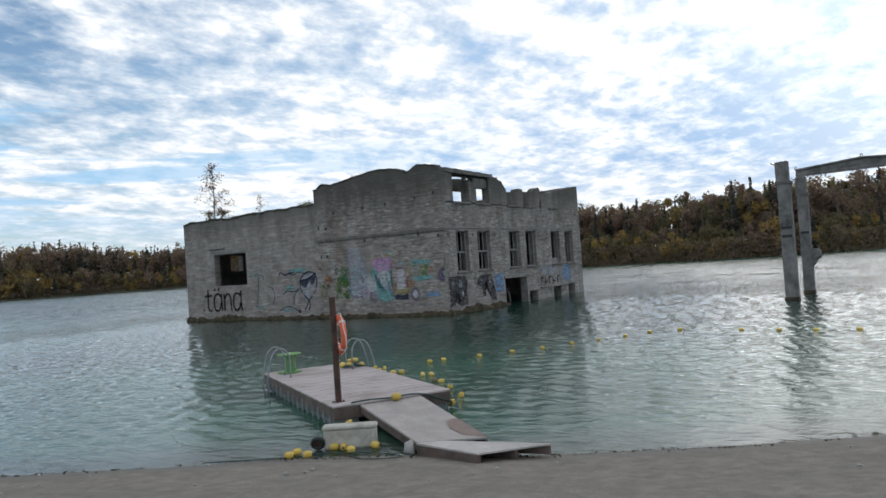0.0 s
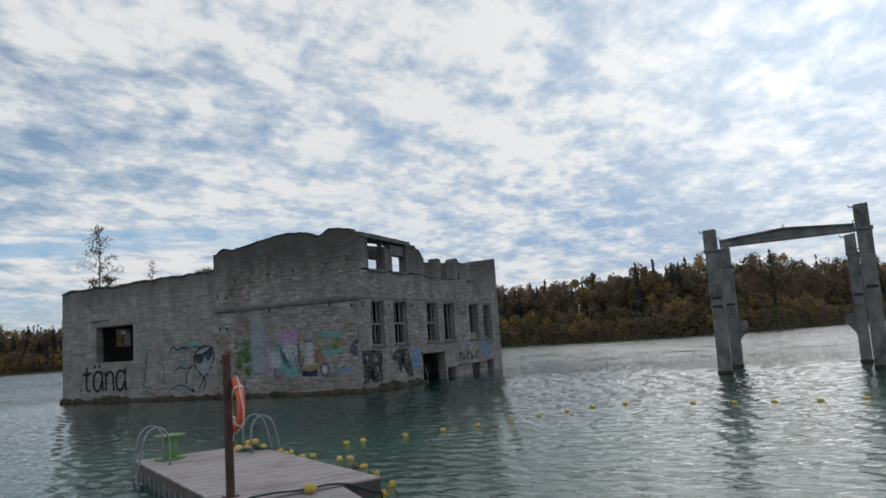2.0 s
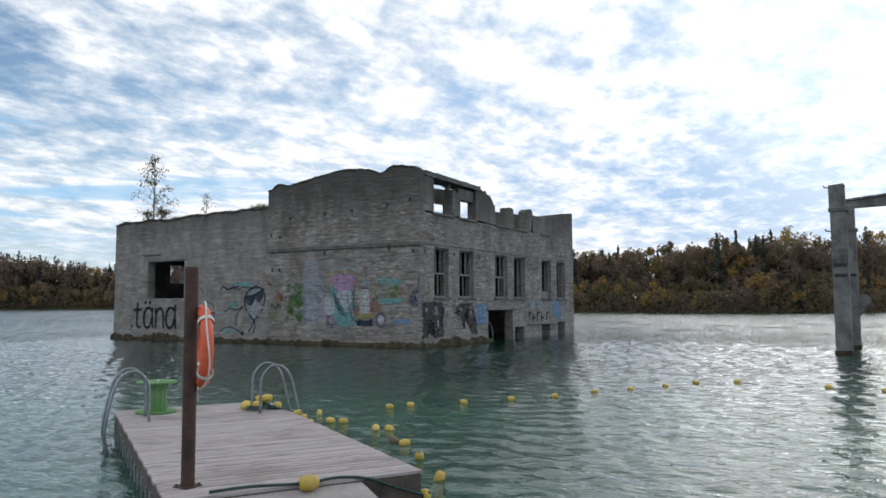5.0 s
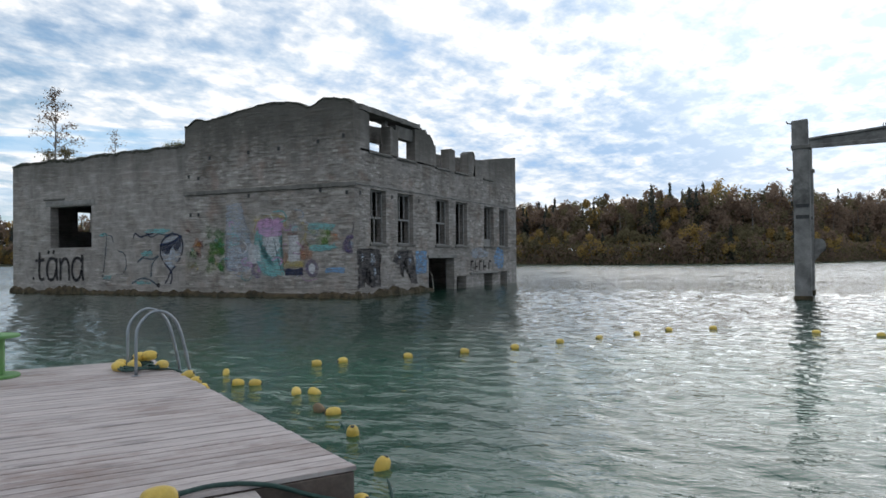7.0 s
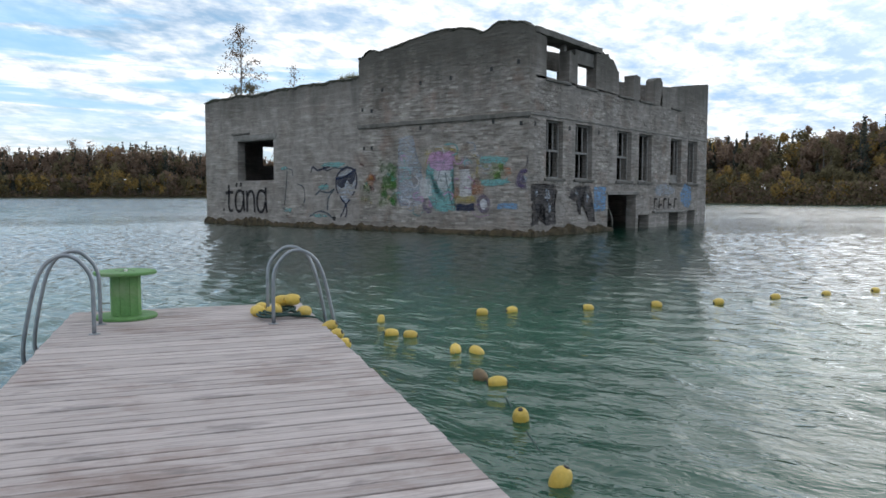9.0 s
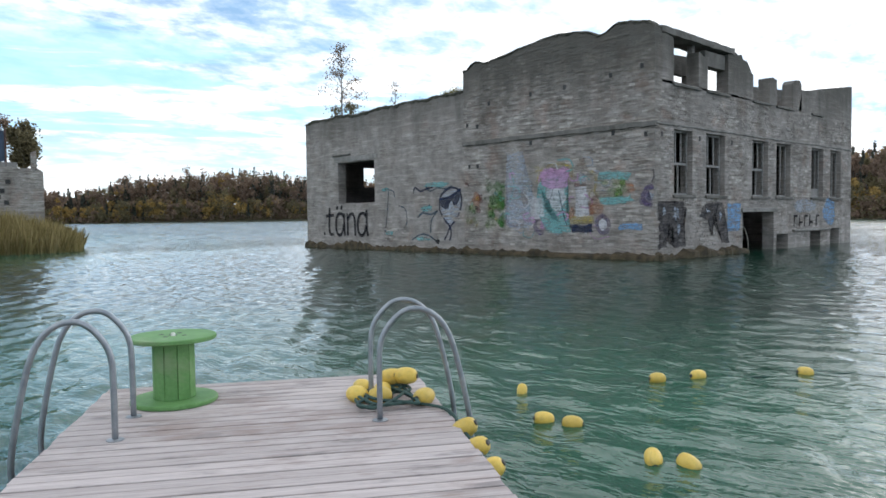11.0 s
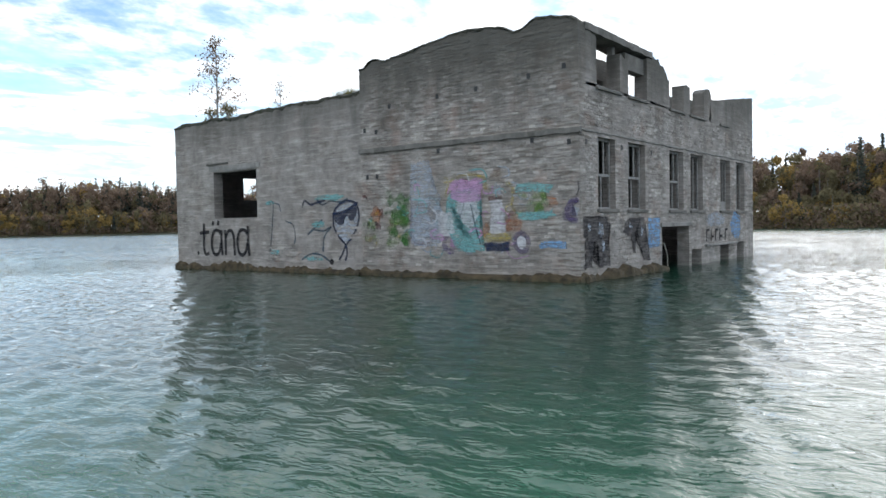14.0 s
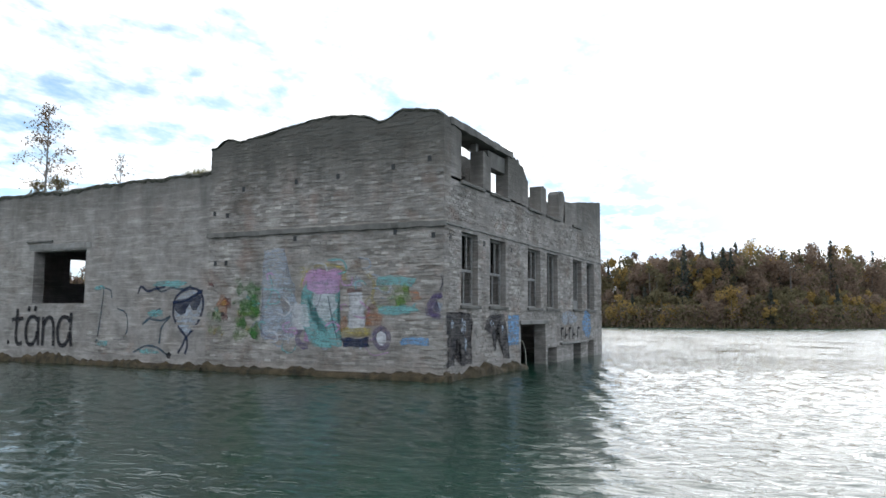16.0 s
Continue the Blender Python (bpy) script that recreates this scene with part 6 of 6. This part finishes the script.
# the young birch and the sprouts on the roof edge
def sapling(name, label, base, h, spread, n_limbs, leaf, per, mat, seed, r=0.035):
    rng = np.random.default_rng(seed)
    t = thing(name, label, "tree", m=Matrix.Translation(base))
    bm = bmesh.new()
    stem = [Vector((0.05 * math.sin(3 * z), 0.04 * math.sin(2 * z + 1), z * h)) for z in np.linspace(0, 1, 12)]
    tube(bm, stem, r, 6, 0.008)
    tips = []
    for k in range(n_limbs):
        f = 0.10 + 0.85 * (k + rng.random()) / n_limbs
        a = rng.random() * 2 * math.pi
        ln = spread * (1.15 - f) * rng.uniform(0.55, 1.15)
        p = Vector((0.05 * math.sin(3 * f), 0.04 * math.sin(2 * f + 1), f * h))
        pts = [p, p + Vector((math.cos(a) * ln * 0.4, math.sin(a) * ln * 0.4, ln * 0.35)), p + Vector((math.cos(a) * ln * 0.8, math.sin(a) * ln * 0.8, ln * 0.55)), p + Vector((math.cos(a) * ln, math.sin(a) * ln, ln * 0.45))]
        part("limb", tube(bmesh.new(), pts, 0.012, 4, 0.004), M_BARK, t)
        tips += [(pts[j], pts[j + 1]) for j in (0, 1, 2)]
    part("trunk", bm, M_BARK, t, "thin bark-grey stem")
    c = []
    for a, b in tips:
        for _ in range(per):
            q = lerp(a, b, rng.random()) + Vector(rng.normal(size=3) * 0.10)
            c.append(tuple(q))
    v, f = scatter_quads(np.array(c), rng.uniform(0.6, 1.3, len(c)) * leaf, rng)
    ob = mesh_object("crown", v.tolist(), f.tolist(), mat)
    ob.parent = t
    return t


sapling("birch", "thin young birch with few yellow-brown leaves growing on the roof", (-19.3, 0.45, 6.95), 4.15, 1.5, 34, 0.085, 10, L_BROWN, 3, 0.05)
sapling("birch", "small leafless birch sprout on the roof edge", (-14.7, 0.4, 6.98), 1.35, 0.4, 9, 0.06, 7, L_BROWN, 4, 0.02)
sapling("bush", "low bush at the foot of the roof birch", (-18.7, 0.5, 6.95), 0.7, 0.9, 14, 0.08, 10, L_OLIVE, 6, 0.02)
sapling("bush", "low bush at the foot of the roof birch", (-20.0, 0.5, 6.95), 0.7, 0.9, 12, 0.08, 9, L_OLIVE, 8, 0.02)
rng = np.random.default_rng(21)
heap = Heap()
for x0, x1, y0, y1, zf, n in ((-22.0, -9.6, 0.02, 0.6, along([(-22.1, 6.94), (-21.6, 7.0), (-18.6, 7.05), (-14, 7.06), (-9.5, 7.14)]), 1500), (-11.0, -9.6, 0.0, 0.7, along([(-11, 7.15), (-9.5, 7.3)]), 500), (-6.6, -5.4, 0.1, 0.5, along([(-6.6, 8.4), (-5.4, 8.52)]), 120)):
    xs = rng.uniform(x0, x1, n)
    keep = np.array([noise.noise((float(x) * 0.9, 5.0, 0.0)) for x in xs]) > -0.05
    xs = xs[keep]
    ys = rng.uniform(y0, y1, len(xs))
    zb = np.array([zf(float(x)) for x in xs]) - 0.05
    hh = rng.uniform(0.06, 0.24, len(xs)) * (1.5 if n == 500 else 1.0)
    lean = rng.normal(size=(len(xs), 2)) * 0.06
    v = np.stack([np.stack([xs - 0.008, ys, zb], 1), np.stack([xs + 0.008, ys, zb], 1), np.stack([xs + lean[:, 0], ys + lean[:, 1], zb + hh], 1)], 1).reshape(-1, 3)
    heap.add(v, np.arange(len(v)).reshape(-1, 3))
tagged(heap.build("roof_grass", L_GRASS), "dry grass growing along the broken wall tops", "grass", kind="stuff")

# ---- the reed bed and the stone ruin across the bay ----
rng = np.random.default_rng(31)
n = 42000
px, py = rng.uniform(-48, -27.5, n), rng.uniform(-27, -8.5, n)
d = shore_distance(px, py)
keep = (d > -2.6) & (d < 2.0) & (px + py * 0.2 > -45) & ~((px > -29) & (rng.random(n) < 0.35))
px, py, d = px[keep], py[keep], d[keep]
zb = np.minimum(0.108 * d, 0.2)
hh = rng.uniform(1.2, 2.25, len(px)) * np.clip(1.0 + d * 0.12, 0.6, 1.1)
lean = rng.normal(size=(len(px), 2)) * 0.22
w = 0.022
v = np.stack([np.stack([px - w, py + w, zb - 0.2], 1), np.stack([px + w, py - w, zb - 0.2], 1), np.stack([px + lean[:, 0] * 0.4 + w * 0.7, py + lean[:, 1] * 0.4 - w * 0.7, zb + hh * 0.6], 1), np.stack([px + lean[:, 0], py + lean[:, 1], zb + hh], 1), np.stack([px + lean[:, 0] * 0.4 - w * 0.7, py + lean[:, 1] * 0.4 + w * 0.7, zb + hh * 0.6], 1)], 1).reshape(-1, 3)
heap = Heap()
heap.add(v, np.arange(len(v)).reshape(-1, 5))
tagged(heap.build("reed_bed", L_REED), "tall yellow-green reeds standing along the far bank", "reeds", kind="stuff")

keep_wall = thing("stone_ruin", "broken pale stone wall with dark blue sheeting above it", "ruin")
RW = lambda u, v, z: (-33.6 - 0.21 * u - 0.978 * v, -10.55 - 0.978 * u + 0.21 * v, z)
stone_wall = part("wall", wall(0.0, 14.0, along([(0, 4.55), (0.1, 4.7), (1.5, 4.75), (3, 4.82), (14, 4.9)]), [], -1.2, 0.7, RW, step=0.3, ragged=0.06, seed=21), M_STONE, keep_wall, "rough pale stone wall")
part("wall", wall(0.0, 5.0, along([(0.7, 4.5), (5, 4.2)]), [], -1.2, 0.6, lambda u, v, z: RW(v + 0.02, u + 0.72, z), step=0.4, ragged=0.08, seed=22), M_STONE, keep_wall)
part("parapet", wall(0.32, 0.62, along([(0.32, 5.7), (0.62, 5.6)]), [], 4.6, 0.6, RW, step=0.2, ragged=0.05, seed=23), M_STONE, keep_wall)
# shade inside the wall sockets, painted as black boxes on the face
for u, z in ((1.8, 3.93), (2.1, 3.42), (2.3, 3.07), (1.9, 2.75)):
    bm = bmesh.new()
    p = Vector(RW(u, 0.0, z))
    box(bm, (-0.12, -0.03, -0.12), (0.12, 0.06, 0.12))
    part("socket", placed(bm, Matrix.Translation(p) @ Matrix.Rotation(math.atan2(-0.978, -0.21), 4, "Z")), M_BLACK, stone_wall)
bm = wall(1.85, 14.0, along([(1.85, 6.85), (14, 7.0)]), [], 5.1, 0.12, lambda u, v, z: RW(u, v + 0.2, z), step=0.45, ragged=0.02, seed=24)
part("sheeting", bm, M_BLUE, keep_wall, "dark blue sheeting")
for u in (1.85, 4.5, 7.5):
    part("sheeting_post", tube(bmesh.new(), [RW(u, 0.15, 4.7), RW(u, 0.15, 6.95)], 0.06, 6), M_RUST, keep_wall)
bm = wall(1.3, 14.0, along([(1.3, 5.05), (14, 5.1)]), [], 4.72, 0.35, lambda u, v, z: RW(u, v + 0.1, z), step=0.6, ragged=0.01, seed=25)
part("capping", bm, M_CONC, keep_wall)


def broadleaf(base, h, w, leaf, n, mat, seed, label):
    rng = np.random.default_rng(seed)
    t = thing("tree", label, "tree", m=Matrix.Translation(base))
    bm = bmesh.new()
    tube(bm, [(0, 0, -0.3), (0.05, 0.02, h * 0.3), (0.02, 0.08, h * 0.6), (0.1, 0.0, h * 0.9)], 0.09, 7, 0.02)
    for k in range(9):
        a, z = rng.random() * 6.28, h * (0.2 + 0.07 * k)
        ln = w * rng.uniform(0.5, 0.9)
        tube(bm, [(0, 0, z), (math.cos(a) * ln * 0.5, math.sin(a) * ln * 0.5, z + ln * 0.45), (math.cos(a) * ln, math.sin(a) * ln, z + ln * 0.7)], 0.035, 5, 0.01)
    part("trunk", bm, M_BARK, t)
    k = 26
    q = rng.normal(size=(k, 3))
    q *= (rng.random((k, 1)) ** 0.4) / np.linalg.norm(q, axis=1, keepdims=True)
    lobes = q * np.array([w * 0.75, w * 0.75, h * 0.40]) + np.array([0, 0, h * 0.55])
    size = rng.uniform(0.22, 0.42, k) * w
    pick = rng.integers(0, k, n)
    c = lobes[pick] + rng.normal(size=(n, 3)) * size[pick][:, None] * 0.62
    v, f = scatter_quads(c, rng.uniform(0.6, 1.4, n) * leaf, rng)
    ob = mesh_object("crown", v.tolist(), f.tolist(), mat)
    ob.parent = t


broadleaf(RW(0.98, 0.95, 4.4), 3.3, 0.86, 0.13, 5200, L_OLIVE, 41, "bushy green-yellow tree growing from the stone ruin")
broadleaf(RW(2.15, 3.2, 4.2), 4.5, 0.72, 0.13, 1300, L_BROWN, 42, "thin autumn tree behind the stone ruin")

# dark weed and twigs washed up along the water's edge
rng = np.random.default_rng(51)
n = 700
t = rng.random(n)
bx = np.interp(t, [0, 0.3, 0.62, 0.8, 1], [6.0, 13.0, 17.9, 19.9, 24.0])
by = np.interp(bx, [x for x, _ in SHORE[:7]], [y for _, y in SHORE[:7]])
off = rng.normal(size=n) * 0.075 + 0.10 + 0.05 * np.sin(bx * 2.3) + 0.04 * np.sin(bx * 6.1)
wx, wy = bx + off * 0.46, by - off * 0.89
wz = np.maximum(ground_height(wx, wy), 0.0) + 0.012
v, f = scatter_quads(np.stack([wx, wy, wz], 1), rng.uniform(0.008, 0.028, n), rng, flat=0.85, stretch=2.4)
heap = Heap()
heap.add(v, f)
tagged(heap.build("washed_up_weed", M_ALGAE), "dark weed and twigs washed up along the water's edge", "weed", kind="stuff")
# bleached stakes at the end of the reed bed
for k in range(7):
    p = Vector((-29.2 + 0.42 * k * 0.42, -14.6 + 0.91 * k * 0.42, 0))
    bm = bmesh.new()
    tube(bm, [p + Vector((0, 0, -0.4)), p + Vector((0.03 * (k % 3), 0.02, 0.5)), p + Vector((0.05 * (k % 2), 0.03, 1.15 - 0.07 * k))], 0.035, 6, 0.02)
    tagged(part("stake", bm, M_BARK), "bleached wooden stake standing at the end of the reeds", "stake", "stakes by the reeds")
# a bent pipe beside the doorway
bm = bmesh.new()
tube(bm, smooth_path([(0.06, 6.62, 1.05), (0.10, 6.75, 0.95), (0.12, 6.95, 0.6), (0.12, 7.0, 0.2), (0.12, 7.0, -0.3)]), 0.014, 8)
part("pipe", bm, M_BLOCK, ruin, "pale bent pipe beside the doorway")

# ---- brick facing, course by course ----
def brick_courses(u0, u1, z0, z1, top, holes, seed, bare):
    """Bricks (u0, u1, z0, z1, proud) of the running bond, cut at openings. bare(u, z): how likely a brick still shows."""
    rnd = random.Random(seed)
    out = []
    for j in range(int(round(z0 / COURSE)), int(z1 / COURSE)):
        za, zb = j * COURSE + 0.006, (j + 1) * COURSE - 0.006
        spans = [(u0, u1)]
        for a, b, c, d in holes:
            if c < zb and d > za:
                spans = [(p, q) for lo, hi in spans for p, q in ((lo, min(hi, a - 0.01)), (max(lo, b + 0.01), hi)) if q - p > 0.05]
        shift = 0.13 * (j % 2)
        for lo, hi in spans:
            k = math.floor((lo - shift) / 0.26)
            while True:
                a, b = max(lo, shift + 0.26 * k + 0.006), min(hi, shift + 0.26 * (k + 1) - 0.006)
                k += 1
                if a >= hi:
                    break
                if b - a < 0.04 or zb > top((a + b) / 2) - 0.08 or rnd.random() > bare((a + b) / 2, za):
                    continue
                out.append((a + rnd.uniform(-0.004, 0.004), b + rnd.uniform(-0.004, 0.004), za + rnd.uniform(-0.005, 0.004), zb + rnd.uniform(-0.005, 0.005), rnd.choice((0.005, 0.009, 0.012, 0.014, 0.016))))
    return out


def brick_shell(a, b, c, d, proud, place):
    """Front, chamfers and sides of one brick."""
    e = 0.005
    ring = lambda x, v: [place(a + x, v, c + x), place(b - x, v, c + x), place(b - x, v, d - x), place(a + x, v, d - x)]
    v = ring(0, 0.02) + ring(0, -proud + e) + ring(e, -proud)
    f = [(8, 9, 10, 11)] + [(4 * r + k, 4 * r + (k + 1) % 4, 4 * r + 4 + (k + 1) % 4, 4 * r + 4 + k) for r in (0, 1) for k in range(4)]
    return v, f


def lay_bricks(rows, place, parent, near=None):
    """Joins the bricks into one facing; those for which near() holds become parts of their own."""
    verts, faces = [], []
    for r in rows:
        if near and near(r):
            o = mesh_object("brick", *brick_shell(*r, place), M_BRICK)
            o.parent = parent
            continue
        v, f = brick_shell(*r, place)
        faces += [tuple(i + len(verts) for i in q) for q in f]
        verts += v
    ob = mesh_object("brick_facing", verts, faces, M_BRICK)
    ob.parent = parent
    tagged(ob, "worn courses of grey-brown brick", kind="stuff")


patchy = lambda u, z, s: noise.noise((u * 0.45, z * 0.7, s)) + 0.5 * noise.noise((u * 1.6, z * 2.2, s))
rows = brick_courses(-9.45, 0.0, 0.4, 8.6, TALL_TOP, [(-9.6, 0.1, 4.68, 4.92)], 71, lambda u, z: 0.97 if z < 6.6 + patchy(u, z, 2.0) else 0.35)
lay_bricks(rows, FRONT, front_right, lambda r: r[0] > -2.9 and 0.9 < r[2] < 3.6)
rows = brick_courses(0.02, 19.2, 0.4, 6.2, side_top, side_holes + [(0.0, 19.3, 4.70, 4.95), (6.5, 10.1, 1.6, 1.85)], 72, lambda u, z: 0.96 if patchy(u, z, 5.0) > (-0.35 if 2.0 < z < 4.9 else 0.02) else 0.12)
lay_bricks(rows, SIDE, side)
rows = brick_courses(-22.1, -9.47, 0.4, 6.8, LOW_TOP, [LEFT_WIN, (-19.6, -15.5, 4.55, 5.05)], 73, lambda u, z: 0.9 if patchy(u, z, 9.0) > 0.36 and z < 2.6 else 0.0)
lay_bricks(rows, FRONT, front_left)

# ---- deck boards, laid across the pontoon ----
bm = bmesh.new()
pitch = LONG / 52
box(bm, (0.0, 0.0, -0.030), (pitch - 0.014, WIDE + 0.03, 0.0), 0.0035)
first = part("deck_board", bm, M_DECK, pontoon)
rnd = random.Random(17)
for k in range(52):
    o = first if k == 0 else new("deck_board", first.data)
    o.parent = pontoon
    o.matrix_basis = DECK @ Matrix.Translation((pitch * k + 0.004, -0.015 + rnd.uniform(-0.008, 0.008), TOP + rnd.uniform(-0.002, 0.002))) @ Matrix.Rotation(radians(rnd.uniform(-0.08, 0.08)), 4, "Z")
